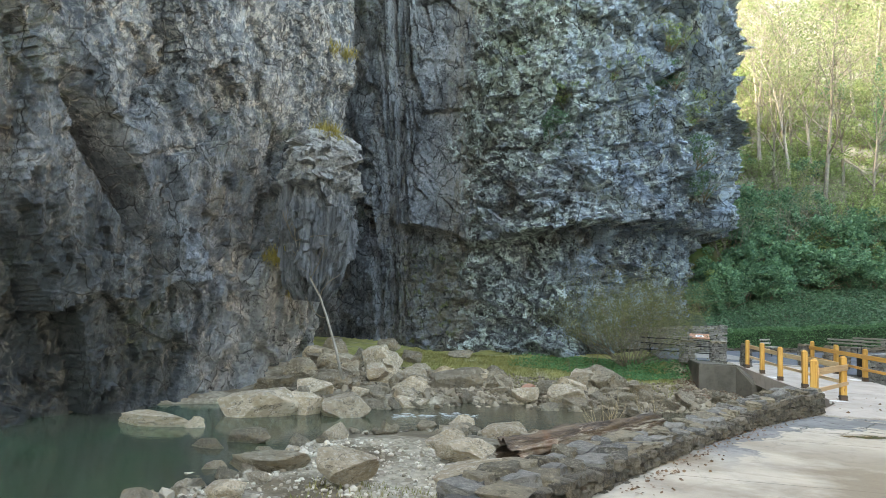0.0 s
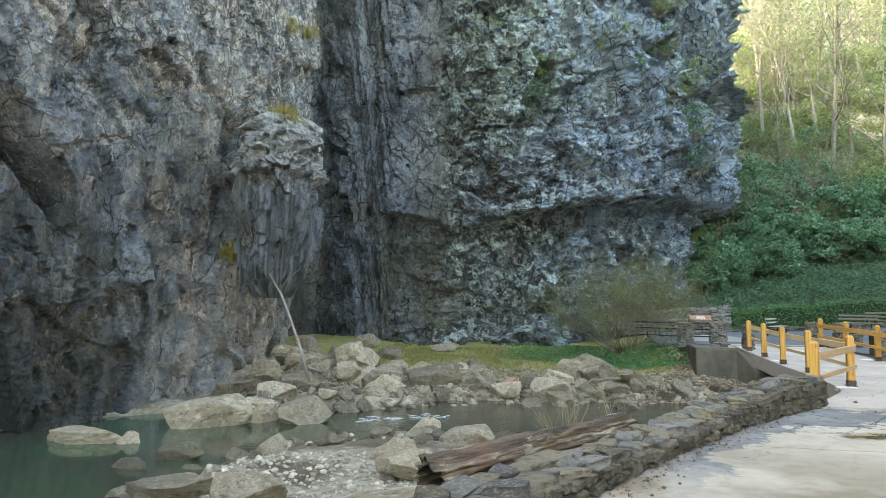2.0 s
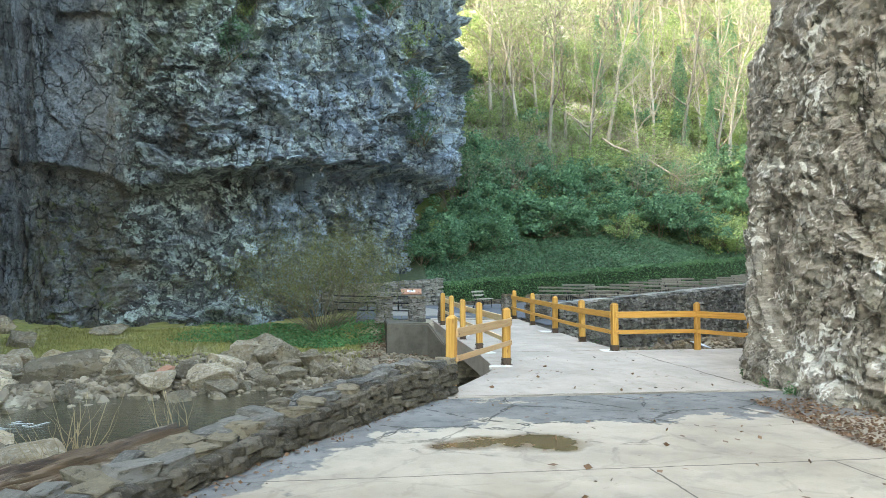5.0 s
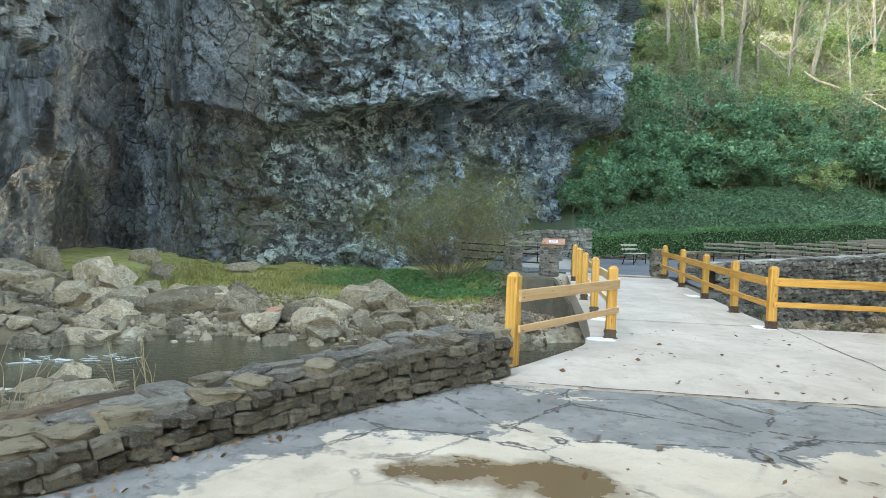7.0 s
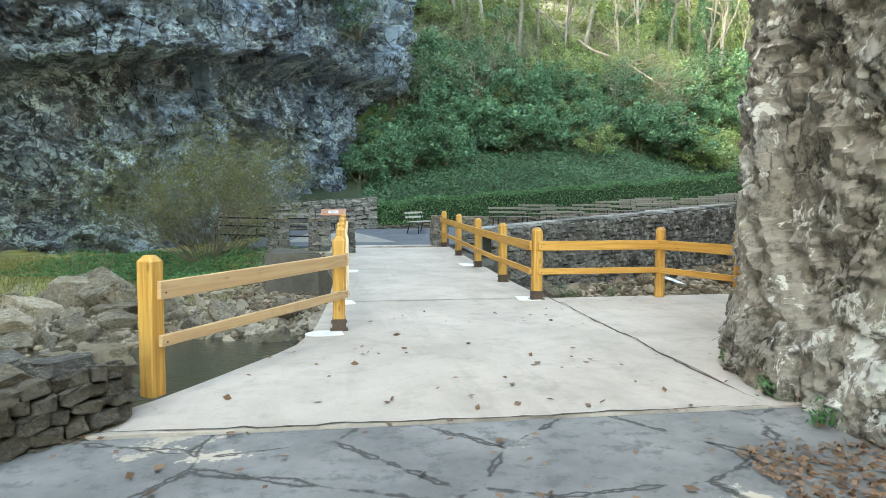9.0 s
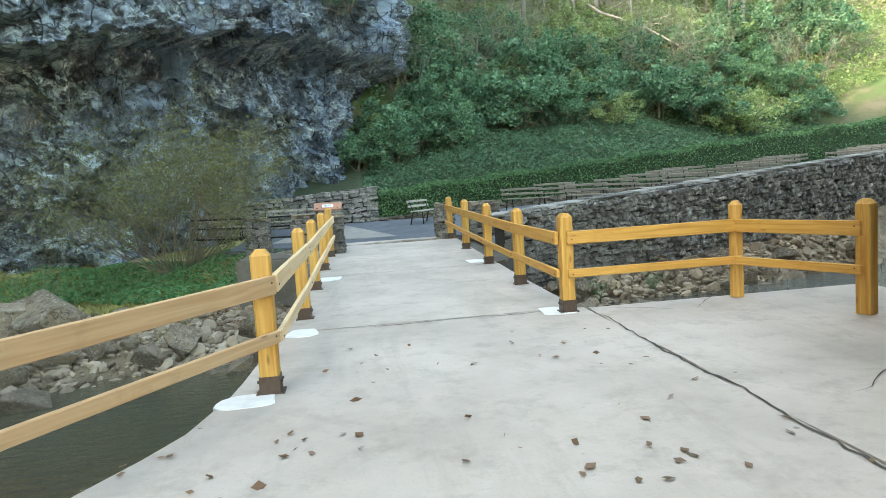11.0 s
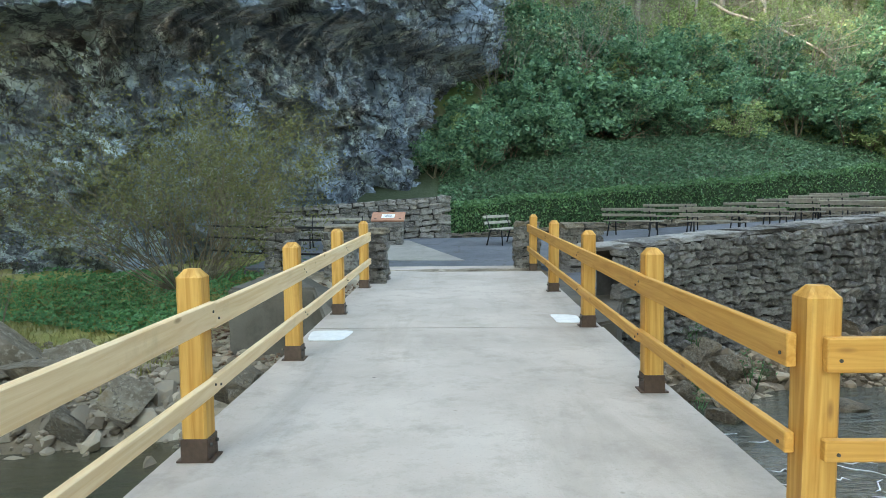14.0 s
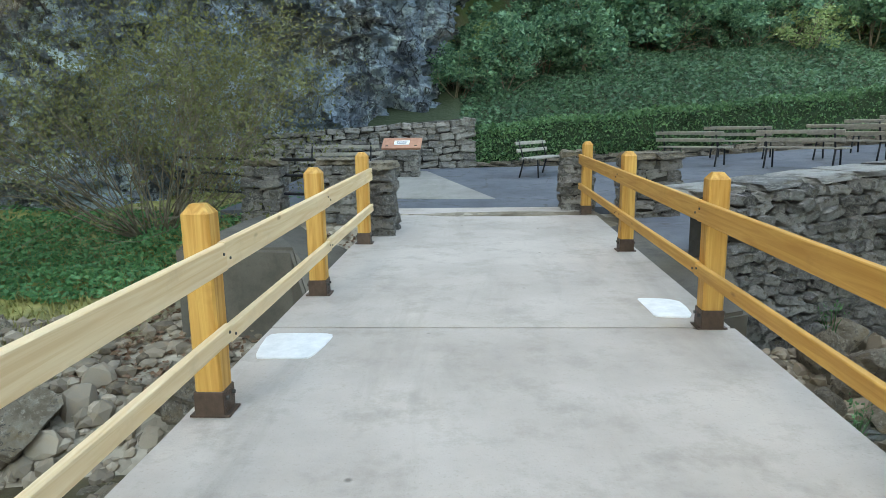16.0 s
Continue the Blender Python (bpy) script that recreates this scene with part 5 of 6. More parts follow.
def lay_low_wall():
    L = t_[-1]
    s, seg = L - 11.4, 0.95
    k = 0
    while s < L - 0.1:
        e = min(s + seg, L)
        i, j = along_low(s, e)
        a, b, n = xy_[i], xy_[j], n_[i]
        zb = lambda u, s=s, e=e: lz(0, float(xy_[min(int((s + (e - s) * u) / 0.05), len(t_) - 1)][1])) - 0.08
        zt = lambda u, s=s, e=e: low_top((s + (e - s) * u) / L) + 0.01
        lay_face(low_wall, a + n * 0.15, b + n * 0.15, zb, zt, (0.09, 0.22), 0.10, 0.20, STONES_DARK, 300 + k, 0.08)
        lay_face(low_wall, a - n * 0.17, b - n * 0.17, lambda u, f=zt: f(u) - 0.20, zt, (0.25, 0.5), 0.2, 0.24, STONES, 400 + k, 0.0)
        # top slabs
        for q in range(6):
            r = np.random.default_rng(500 + 6 * k + q)
            c = s + (q + 0.5) * (e - s) / 6
            p, nn = xy_[min(int(c / 0.05), len(t_) - 1)], n_[min(int(c / 0.05), len(t_) - 1)]
            off = (0.12 if q % 2 else -0.12) + r.uniform(-0.05, 0.05)
            ang = math.degrees(math.atan2(nn[0], -nn[1]))
            m = pose(p[0] + nn[0] * off, p[1] + nn[1] * off, low_top(c / L) + 0.02, r.uniform(-9, 9), r.uniform(-6, 6), ang + r.uniform(-25, 25)) @ Matrix.Diagonal((r.uniform(0.17, 0.38), r.uniform(0.18, 0.32), r.uniform(0.06, 0.15), 1))
            part("stone", (CAPS + STONES)[int(r.integers(14))], low_wall, "", m)
        s, k = e, k + 1


lay_low_wall()
# the end of the low wall
lay_face(low_wall, xy_[-1] + n_[-1] * 0.24, xy_[-1] - n_[-1] * 0.24, lambda u: -0.08, lambda u: 0.40, (0.09, 0.18), 0.09, 0.2, STONES_DARK, 601, -0.02)

# retaining wall of the terrace
R0, R1 = (9.75, 25.95), (33.0, 32.9)
r_top = lambda u: 0.62 + 1.63 * u
retain = thing("retaining_wall", "grey rubble stone retaining wall below the terrace", "stone wall", kind="structure", data=wall_core("retaining_wall", [R0, R1], 0.25, lambda u: -2.0, lambda u: r_top(u) + 0.12, M_MORTAR))


def lay_retaining():
    steps, rest = 16, Heap()
    for k in range(12):
        u0, u1 = k / steps, (k + 1) / steps
        a = (R0[0] + (R1[0] - R0[0]) * u0, R0[1] + (R1[1] - R0[1]) * u0)
        b = (R0[0] + (R1[0] - R0[0]) * u1, R0[1] + (R1[1] - R0[1]) * u1)
        lay_face(retain, a, b, lambda u, k=k: -1.25 + 0.02 * k, lambda u, u0=u0, u1=u1: r_top(u0 + (u1 - u0) * u) + 0.11, (0.10, 0.20), 0.115, 0.22, STONES_LIGHT, 700 + k, 0.27, None if k < 2 else rest, 32)
    tagged(part("stones_beyond", rest.mesh("stones_beyond", M_STONE_LIGHT, False), retain), kind="stuff")


lay_retaining()
cap_line = [(R0[0] - 0.05, R0[1]), R1]
tc, xc, nc = resample(cap_line, 0.6)
for i in range(len(tc)):
    r = np.random.default_rng(900 + i)
    u = tc[i] / tc[-1]
    part("stone", STONES_LIGHT[int(r.integers(8))], retain, "", pose(xc[i][0], xc[i][1], r_top(u) + 0.15, 0, -2.6, 16.6 + r.uniform(-3, 3)) @ Matrix.Diagonal((0.62, 0.62, 0.08, 1)))

# low wall behind the sign
B0, B1 = (0.6, 36.6), (7.4, 37.75)
back_top = lambda u: 1.15 + 0.45 * u
back_wall = thing("stone_wall", "mossy grey drystone wall at the foot of the cliff", "stone wall", kind="structure", data=wall_core("stone_wall", [B0, B1], 0.3, lambda u: -0.3, back_top, M_MORTAR))
lay_face(back_wall, B0, B1, lambda u: 0.15, lambda u: back_top(u) + 0.03, (0.22, 0.5), 0.16, 0.25, STONES, 1000, 0.32)
H0, H1 = (7.4, 37.7), (24, 39.9)
hedge_wall = thing("stone_wall", "low stone bank under the clipped hedge", "stone wall", kind="structure", data=wall_core("stone_wall", [H0, H1], 0.2, lambda u: -0.2, lambda u: 0.42 + 0.85 * u, M_MORTAR))
lay_face(hedge_wall, H0, H1, lambda u: 0.15 + 0.5 * u, lambda u: 0.42 + 0.85 * u, (0.3, 0.6), 0.16, 0.25, STONES_DARK, 1010, 0.2)


def stone_pier(x, y, sx, sy, h, label, seed, rz=0):
    pier = thing("stone_pier", label, "stone pier", "stone piers at the bridge end", pose(x, y, lz(x, y) - 0.05, 0, 0, rz))
    part("core", box(sx - 0.12, sy - 0.12, h - 0.05, 0.01, "core", M_MORTAR), pier)
    corners = [(-sx / 2, -sy / 2), (sx / 2, -sy / 2), (sx / 2, sy / 2), (-sx / 2, sy / 2)]
    for k in range(4):
        a, b = corners[k], corners[(k + 1) % 4]
        lay_face(pier, a, b, lambda u: 0.0, lambda u: h - 0.06, (0.16, 0.32), 0.15, 0.16, STONES, seed + k, -0.07)
    for q in (-0.25, 0.25):
        part("stone", CAPS[seed % 8], pier, "", pose(q * sx, 0, h - 0.02, 0, 0, seed * 3 % 9 - 4) @ Matrix.Diagonal((sx * 0.54, sy * 1.06, 0.09, 1)))
    return pier


stone_pier(6.36, 27.72, 0.28, 0.6, 0.92, "grey stone pier at the end of the bridge fence", 21)
stone_pier(5.55, 28.9, 0.55, 0.5, 0.9, "grey stone pier beside the court", 31, 0)
stone_pier(4.4, 29.2, 0.55, 0.5, 0.88, "grey stone pier beside the court", 41, 0)
stone_pier(9.05, 29.75, 0.45, 0.5, 0.92, "pale grey stone pier at the end of the bridge fence", 51)
stone_pier(9.95, 29.0, 0.75, 0.6, 0.92, "pale grey stone pier at the terrace entrance", 61)
for (ax, ay), (bx, by) in (((5.3, 28.95), (4.65, 29.15)), ((4.15, 29.25), (2.6, 30.2))):
    rail_thing = thing("metal_rail", "dark iron guard rail between stone piers", "rail", "guard rails of the court", pose(0, 0, 0))
    for z in (0.35, 0.62, 0.85):
        part("bar", mesh_of("bar", *tube([(ax, ay, lz(ax, ay) + z), (bx, by, lz(bx, by) + z)], [0.022, 0.022], 6), M_IRON), rail_thing)


# ---- sign ----
def sign_stand():
    s = thing("sign_stand", "stone pedestal with slanted red-brown sign board", "information sign", "", pose(5.78, 35.2, lz(5.8, 35.2), 0, 0, -3))
    part("core", box(0.62, 0.42, 0.6, 0.01, "core", M_MORTAR), s)
    for k, (a, b) in enumerate((((-0.38, -0.26), (0.38, -0.26)), ((0.38, -0.26), (0.38, 0.26)), ((0.38, 0.26), (-0.38, 0.26)), ((-0.38, 0.26), (-0.38, -0.26)))):
        lay_face(s, a, b, lambda u: 0.0, lambda u: 0.62, (0.14, 0.3), 0.12, 0.16, STONES, 1100 + k, -0.07)
    board = part("board", box(0.92, 0.42, 0.06, 0.008, "board", M_PINK), s, "red-brown stone board", pose(0, -0.02, 0.74, 32, 0, 0))
    part("plate", box(0.36, 0.17, 0.008, 0.001, "plate", M_SIGN), board, "white printed plate", pose(0, 0.0, 0.06))
    for i in range(4):
        part("print_bar", box(0.26 - 0.05 * (i % 2), 0.012, 0.002, 0, "print_bar", M_TEXT), board, "", pose(0, 0.05 - 0.032 * i, 0.068))
    for q in (-0.34, 0.34):
        part("bracket", box(0.06, 0.34, 0.14, 0.005, "bracket", M_STEEL), s, "", pose(q, 0, 0.60))


sign_stand()


# ---- benches ----
def bench():
    b = thing("park_bench", "weathered grey slatted bench with black iron legs", "bench", "benches on the terrace", pose(0, 0, 0))
    slat = box(1.7, 0.075, 0.035, 0.006, "seat_slat", M_SLAT, False)
    for y in (-0.20, -0.09, 0.02, 0.13):
        part("seat_slat", slat, b, "", pose(0, y, 0.43, 3))
    for y, z in ((0.22, 0.60), (0.26, 0.76)):
        part("back_slat", slat, b, "", pose(0, y, z, 76))
    for x in (-0.66, 0.66):
        h = Heap()
        h.add(tube([(x, -0.22, 0), (x, -0.20, 0.41), (x, 0.13, 0.40), (x, 0.28, 0.84)], [0.02] * 4, 5))
        h.add(tube([(x, 0.24, 0), (x, 0.13, 0.40)], [0.02] * 2, 5))
        part("leg_frame", h.mesh("leg_frame", M_IRON), b, "black iron leg frame")
    return b


first = bench()
spots = []
for j in range(-6, 7):
    for i in range(12):
        # rows run down towards the creek; the seats look away from the bridge
        x, y = 12.6 + 1.42 * i + 1.75 * j, 35.6 + 1.15 * i - 1.95 * j
        if 11.2 < x < 31 and 30.6 + 0.30 * (x - 11) < y < hedge_y(x) - 1.1:
            spots.append((x, y, 132))
rb = random.Random(5)
for i, (x, y, a) in enumerate(spots):
    m = pose(x + rb.uniform(-0.15, 0.15), y + rb.uniform(-0.1, 0.1), float(terrace_z(np.array(x), np.array(y))), 0, 0, a + rb.uniform(-4, 4))
    if i == 0:
        first.matrix_basis = m
    else:
        copy_thing(first, m)
for x, y, a in ((9.0, 35.0, 62), (2.6, 33.2, 2), (4.5, 34.2, 2)):
    tagged(copy_thing(first, pose(x, y, lz(x, y), 0, 0, a)), "weathered grey slatted bench on the court", "bench", "benches on the court")


# ---- log and dead tree ----
def log_mesh():
    r = np.random.default_rng(77)
    t, a = np.linspace(0, 1, 120), np.linspace(0, 2 * math.pi, 60, endpoint=False)
    T, A = np.meshgrid(t, a, indexing="ij")
    rad = (0.27 - 0.08 * T) * (1 + 0.22 * vnoise(A * 3, T * 2.5, 0.5, 61) + 0.28 * vnoise(A * 9, T * 5, 0.5, 62) + 0.12 * vnoise(A * 22, T * 16, 0.5, 63))
    rad *= 1 - 0.55 * sstep(np.abs(A - 2.0), 0.8, 0.0) * sstep(T, 0.6, 0.1)
    pts = np.stack([T * 3.9, np.cos(A) * rad + 0.08 * np.sin(T * 5), np.sin(A) * rad * 0.85], -1)
    return grid_mesh("log", pts, M_LOG, True, True)


thing("log", "dark wet driftwood log lying against the low wall", "log", "", pose(-0.75, 10.0, -0.42, 0, -3, 52), log_mesh())


def leaf_quads(centres, size, r, up=0.0, squash=1.0):
    """Random leaf quads round the given centres."""
    n = len(centres)
    a = r.normal(size=(n, 3))
    a /= np.linalg.norm(a, axis=1)[:, None]
    b = r.normal(size=(n, 3))
    if up:
        a[:, 2] *= 1 - up
        b[:, 2] *= 1 - up
    b -= a * (a * b).sum(1)[:, None] / (a * a).sum(1)[:, None]
    b /= np.linalg.norm(b, axis=1)[:, None]
    s = size * r.uniform(0.6, 1.35, n)[:, None]
    a, b = a * s, b * s * 0.55 * squash
    c = np.asarray(centres)
    return np.stack([c - a, c + b * 0.9 - a * 0.1, c + a, c - b * 0.9 - a * 0.1], 1)


def branch(h, r, start, way, length, rad, depth, tips, bend=0.25, sides=6, kids=(2, 4), spread=0.75):
    """Grow a limb and its side limbs into h; tips gathers the ends."""
    p, d = Vector(start), Vector(way).normalized()
    n = 5
    pts, rr = [p.copy()], [rad]
    for i in range(n):
        d = (d + Vector(r.normal(0, bend * 0.5, 3)) + Vector((0, 0, 0.06))).normalized()
        p = p + d * (length / n)
        pts.append(p.copy())
        rr.append(rad * (1 - 0.62 * (i + 1) / n))
    h.add(tube(pts, rr, sides))
    if depth == 0:
        tips.extend([tuple(q) for q in pts[2:]])
        return
    for _ in range(int(r.integers(kids[0], kids[1] + 1))):
        i = int(r.integers(2, n + 1))
        side = Vector(r.normal(0, 1, 3)).normalized()
        way2 = (d * 0.8 + side * spread).normalized()
        branch(h, r, pts[i], way2, length * r.uniform(0.45, 0.72), rr[i] * 0.62, depth - 1, tips, bend, max(3, sides - 1), kids, spread)
    tips.append(tuple(pts[-1]))


def tree(name, label, seed, height, rad, bark, leaf, leaf_n, leaf_s, depth=3, clump=0.5):
    r = np.random.default_rng(seed)
    base = thing(name, label, "tree", "trees on the hillside", pose(0, 0, 0))
    h, tips = Heap(), []
    trunk, p, d = [Vector((0, 0, -0.6))], Vector((0, 0, -0.6)), Vector((r.normal(0, 0.06), r.normal(0, 0.06), 1)).normalized()
    rr = [rad * 1.25]
    for i in range(9):
        d = (d + Vector(r.normal(0, 0.045, 3))).normalized()
        p = p + d * (height / 9)
        trunk.append(p.copy())
        rr.append(rad * (1 - 0.9 * (i + 1) / 9.5))
    h.add(tube(trunk, rr, 8))
    part("trunk", h.mesh("trunk", bark), base)
    g = Heap()
    for i in range(3, 10):
        for _ in range(2 if i < 6 else 3):
            side = Vector((r.normal(), r.normal(), 0.5)).normalized()
            branch(g, r, trunk[i], side + Vector((0, 0, 0.35)), height * r.uniform(0.16, 0.30), rr[i] * 0.5 + 0.01, depth - 1, tips, 0.3, 5)
    part("branchwork", g.mesh("branchwork", bark), base)
    if leaf_n:
        t = np.array(tips)
        c = t[r.integers(0, len(t), leaf_n)] + r.normal(0, clump, (leaf_n, 3)) * (1, 1, 0.6)
        part("crown", quads_mesh("crown", leaf_quads(c, leaf_s, r), leaf), base, "sparse yellow-green spring leaves")
    return base


def shrub(name, label, seed, rad, height, leaf, n, size, group, cat="shrub"):
    r = np.random.default_rng(seed)
    base = thing(name, label, cat, group, pose(0, 0, 0))
    h, tips = Heap(), []
    for i in range(9):
        a = r.uniform(0, 6.28)
        branch(h, r, (0.15 * math.cos(a), 0.15 * math.sin(a), -0.2), (math.cos(a) * 0.7, math.sin(a) * 0.7, 1.0), height * r.uniform(0.6, 0.85), 0.03, 1, tips, 0.4, 4)
    part("stem", h.mesh("stem", M_TWIG), base)
    k = 38
    cl = np.stack([r.normal(0, rad * 0.48, k), r.normal(0, rad * 0.48, k), height * (0.12 + 0.78 * r.random(k))], 1)
    c = cl[r.integers(0, k, n)]
    dirs = r.normal(size=(n, 3))
    dirs /= np.linalg.norm(dirs, axis=1)[:, None]
    c = c + dirs * (rad * 0.27 * r.random(n)[:, None] ** 0.4) * (1, 1, 0.75)
    c[:, 2] = np.abs(c[:, 2])
    part("foliage", quads_mesh("foliage", leaf_quads(c, size, r, 0.25), leaf), base)
    return base


def bare_bush():
    r = np.random.default_rng(15)
    b = thing("bush", "wide twiggy bush with a few small spring leaves", "bush", "", pose(2.2, 30.3, gz(2.2, 30.3) - 0.05))
    h, tips = Heap(), []
    for i in range(60):
        a = r.uniform(0, 6.28)
        lean = r.uniform(0.3, 1.9)
        branch(h, r, (0.35 * math.cos(a), 0.35 * math.sin(a), 0), (math.cos(a) * lean, math.sin(a) * lean, 1.0), r.uniform(1.8, 3.0), 0.018, 2, tips, 0.3, 3, (3, 5), 0.6)
    part("stem", h.mesh("stem", M_TWIG), b)
    t = np.array(tips)
    c = t[r.integers(0, len(t), 24000)] + r.normal(0, 0.12, (24000, 3))
    part("foliage", quads_mesh("foliage", leaf_quads(c, 0.032, r), M_BUSH), b, "tiny olive-green new leaves")


M_BUSH = leaf_material("olive new leaf", (0.13, 0.14, 0.052), (0.26, 0.26, 0.11), 0.4)
bare_bush()


def dead_tree():
    r = np.random.default_rng(8)
    b = thing("dead_tree", "thin bare dead tree leaning against the cliff", "dead tree", "", pose(0, 0, 0))
    h = Heap()
    pts = [(-8.15, 22.6, -0.9), (-8.4, 22.45, 0.2), (-8.75, 22.3, 1.3), (-9.0, 22.15, 2.05), (-9.35, 22.0, 2.7), (-9.7, 21.8, 3.25), (-9.85, 21.65, 4.0), (-9.9, 21.5, 4.7)]
    h.add(tube(pts, [0.055, 0.05, 0.044, 0.038, 0.03, 0.022, 0.015, 0.008], 7))
    part("trunk", h.mesh("trunk", M_PALEBARK), b)
    g, tips = Heap(), []
    for i in (2, 3, 3, 4, 4, 5, 5, 5, 6, 6, 6):
        branch(g, r, pts[i], (r.normal(0, 0.6), r.normal(0, 0.4) - 0.3, r.uniform(0.3, 1)), r.uniform(0.7, 1.3), 0.018, 2, tips, 0.35, 4)
    part("branchwork", g.mesh("branchwork", M_TWIG), b)


dead_tree()

# ---- hedge ----
def hedge():
    r = np.random.default_rng(12)
    b = thing("hedge", "long clipped dark green hedge on a stone bank", "hedge", "", pose(0, 0, 0))
    xs = np.arange(7.3, 36, 0.35)
    rows = []
    for x in xs:
        y0 = hedge_y(x) + 0.05
        zb, zt = 0.30 + 0.055 * (x - 7.3), 1.34 + 0.077 * (x - 7.3) + 0.04 * math.sin(x * 2.1)
        prof = [(-0.38, zb), (-0.48, zb + 0.3), (-0.44, zt - 0.12), (-0.25, zt - 0.03), (0.3, zt - 0.02), (0.5, zt - 0.2), (0.5, zb)]
        rows.append([(x, y0 + a, z) for a, z in prof])
    core = np.array(rows)
    # near-black shell paints the shade deep between the leaves
    part("core", grid_mesh("core", core, M_HEDGESHADE), b)
    n = 60000
    i = (len(xs) - 2) * r.random(n) ** 1.25
    k = i.astype(int)
    f = (i - k)[:, None]
    j = r.random(n) ** 0.9 * 5.2
    q = j.astype(int)
    g = (j - q)[:, None]
    c = (core[k, q] * (1 - g) + core[k, q + 1] * g) * (1 - f) + (core[k + 1, q] * (1 - g) + core[k + 1, q + 1] * g) * f
    c += r.normal(0, 0.055, (n, 3))
    part("foliage", quads_mesh("foliage", leaf_quads(c, 0.052, r), M_HEDGE), b, "dense dark green leaves")


M_HEDGESHADE = plain("dark hedge inner shade", (0.02, 0.04, 0.015), 0.95, 0, 0.3, 6, 0.03)
hedge()

# ---- hillside planting ----
SHRUBS = [shrub("shrub", "dense dark evergreen shrub on the hillside", 200 + i, 1.5, 2.3, M_SHRUB, 3000, 0.10, "evergreen shrubs on the hillside") for i in range(3)]
LIGHT = [shrub("shrub", "yellow-green spring shrub on the hillside", 210 + i, 1.3, 1.7, M_SPRING, 1500, 0.085, "spring shrubs on the hillside") for i in range(2)]
TREES = [tree("tree", "slender pale tree with sparse spring leaves", 220, 13, 0.17, M_PALEBARK, M_TREELEAF, 1700, 0.085),
         tree("tree", "slender grey tree with sparse spring leaves", 221, 11, 0.14, M_BARK, M_TREELEAF, 1900, 0.085),
         tree("tree", "bare grey tree with thin branches", 222, 12, 0.15, M_PALEBARK, M_TREELEAF, 500, 0.07)]
rh = random.Random(21)


def plant(kinds, n, place, lo, hi, r):
    for i in range(n):
        x, y = place(r)
        s = r.uniform(lo, hi)
        copy_thing(kinds[i % len(kinds)], pose(x, y, gz(x, y) - 0.1, r.uniform(-6, 6), r.uniform(-6, 6), r.uniform(0, 360)) @ Matrix.Scale(s, 4))


def behind(a, b, x0=7.5, x1=34):
    def place(r):
        x = r.uniform(x0, x1)
        return x, hedge_y(x) + r.uniform(a, b)
    return place


def thicket(seed):
    """A bare tangle of upright twigs with a few new leaves."""
    r = np.random.default_rng(seed)
    b = thing("thicket", "grey twiggy thicket with few new leaves", "thicket", "thickets on the hillside", pose(0, 0, 0))
    h, tips = Heap(), []
    for i in range(14):
        a = r.uniform(0, 6.28)
        branch(h, r, (0.5 * math.cos(a), 0.5 * math.sin(a), -0.2), (math.cos(a) * r.uniform(0.1, 0.8), math.sin(a) * r.uniform(0.1, 0.8), 1.0), r.uniform(2.2, 4.2), 0.028, 2, tips, 0.3, 3, (2, 4), 0.6)
    part("stem", h.mesh("stem", M_THICKET), b)
    t = np.array(tips)
    c = t[r.integers(0, len(t), 700)] + r.normal(0, 0.12, (700, 3))
    part("foliage", quads_mesh("foliage", leaf_quads(c, 0.055, r), M_TREELEAF), b, "sparse pale new leaves")
    return b


def ivy_tree(seed):
    """A straight trunk wrapped in dark ivy, with a thin bare crown."""
    b = tree("ivy_tree", "tall bare tree wrapped in dark ivy", seed, 14, 0.2, M_BARK, M_TREELEAF, 300, 0.07)
    r = np.random.default_rng(seed)
    z = 9.5 * r.random(5200) ** 0.9
    a, q = r.uniform(0, 6.28, 5200), 0.25 + 0.55 * r.random(5200) * (1.15 - z / 10) + 0.25 * vnoise(z, z * 0, 1.3, 5)
    part("ivy_cover", quads_mesh("ivy_cover", leaf_quads(np.column_stack([q * np.cos(a), q * np.sin(a), z]), 0.075, r), M_SHRUB), b, "dark green ivy leaves")
    return b


M_THICKET = plain("grey-brown thicket twig", (0.21, 0.185, 0.15), 0.9, 0, 0.3, 5, 0)
THICKETS = [thicket(240 + i) for i in range(2)]
IVY_TREES = [ivy_tree(250)]
plant(SHRUBS, 60, behind(8.3, 15.0, 9.5, 38), 0.6, 1.35, rh)
plant(SHRUBS, 10, behind(5.5, 8.6, 7.0, 12), 0.6, 1.0, rh)
plant(SHRUBS, 16, behind(14, 34, 9, 48), 0.6, 1.2, rh)
plant(LIGHT, 90, behind(12.5, 36, 12, 50), 0.7, 1.7, rh)
plant(LIGHT, 34, behind(32, 64, 12, 62), 1.2, 2.6, rh)
plant(THICKETS, 26, behind(9.5, 18, 9, 38), 0.6, 1.1, rh)
plant(THICKETS, 30, behind(18, 50, 12, 55), 0.8, 1.6, rh)
plant(TREES, 40, behind(13, 44, 13, 50), 0.7, 1.4, rh)
plant(TREES, 34, behind(40, 80, 12, 75), 0.9, 1.8, rh)
for x, y, k in ((28.7, 48.1, 1.55), (27.3, 48.3, 1.1), (16.2, 54.1, 1.1), (7.7, 45.0, 1.0), (26.2, 57.1, 1.6), (34.3, 58.5, 1.7), (20.0, 50.0, 0.8), (29.5, 56.5, 1.3)):
    copy_thing(LIGHT[0], pose(x, y, gz(x, y) - 0.1, 0, 0, x * 40) @ Matrix.Scale(k, 4))
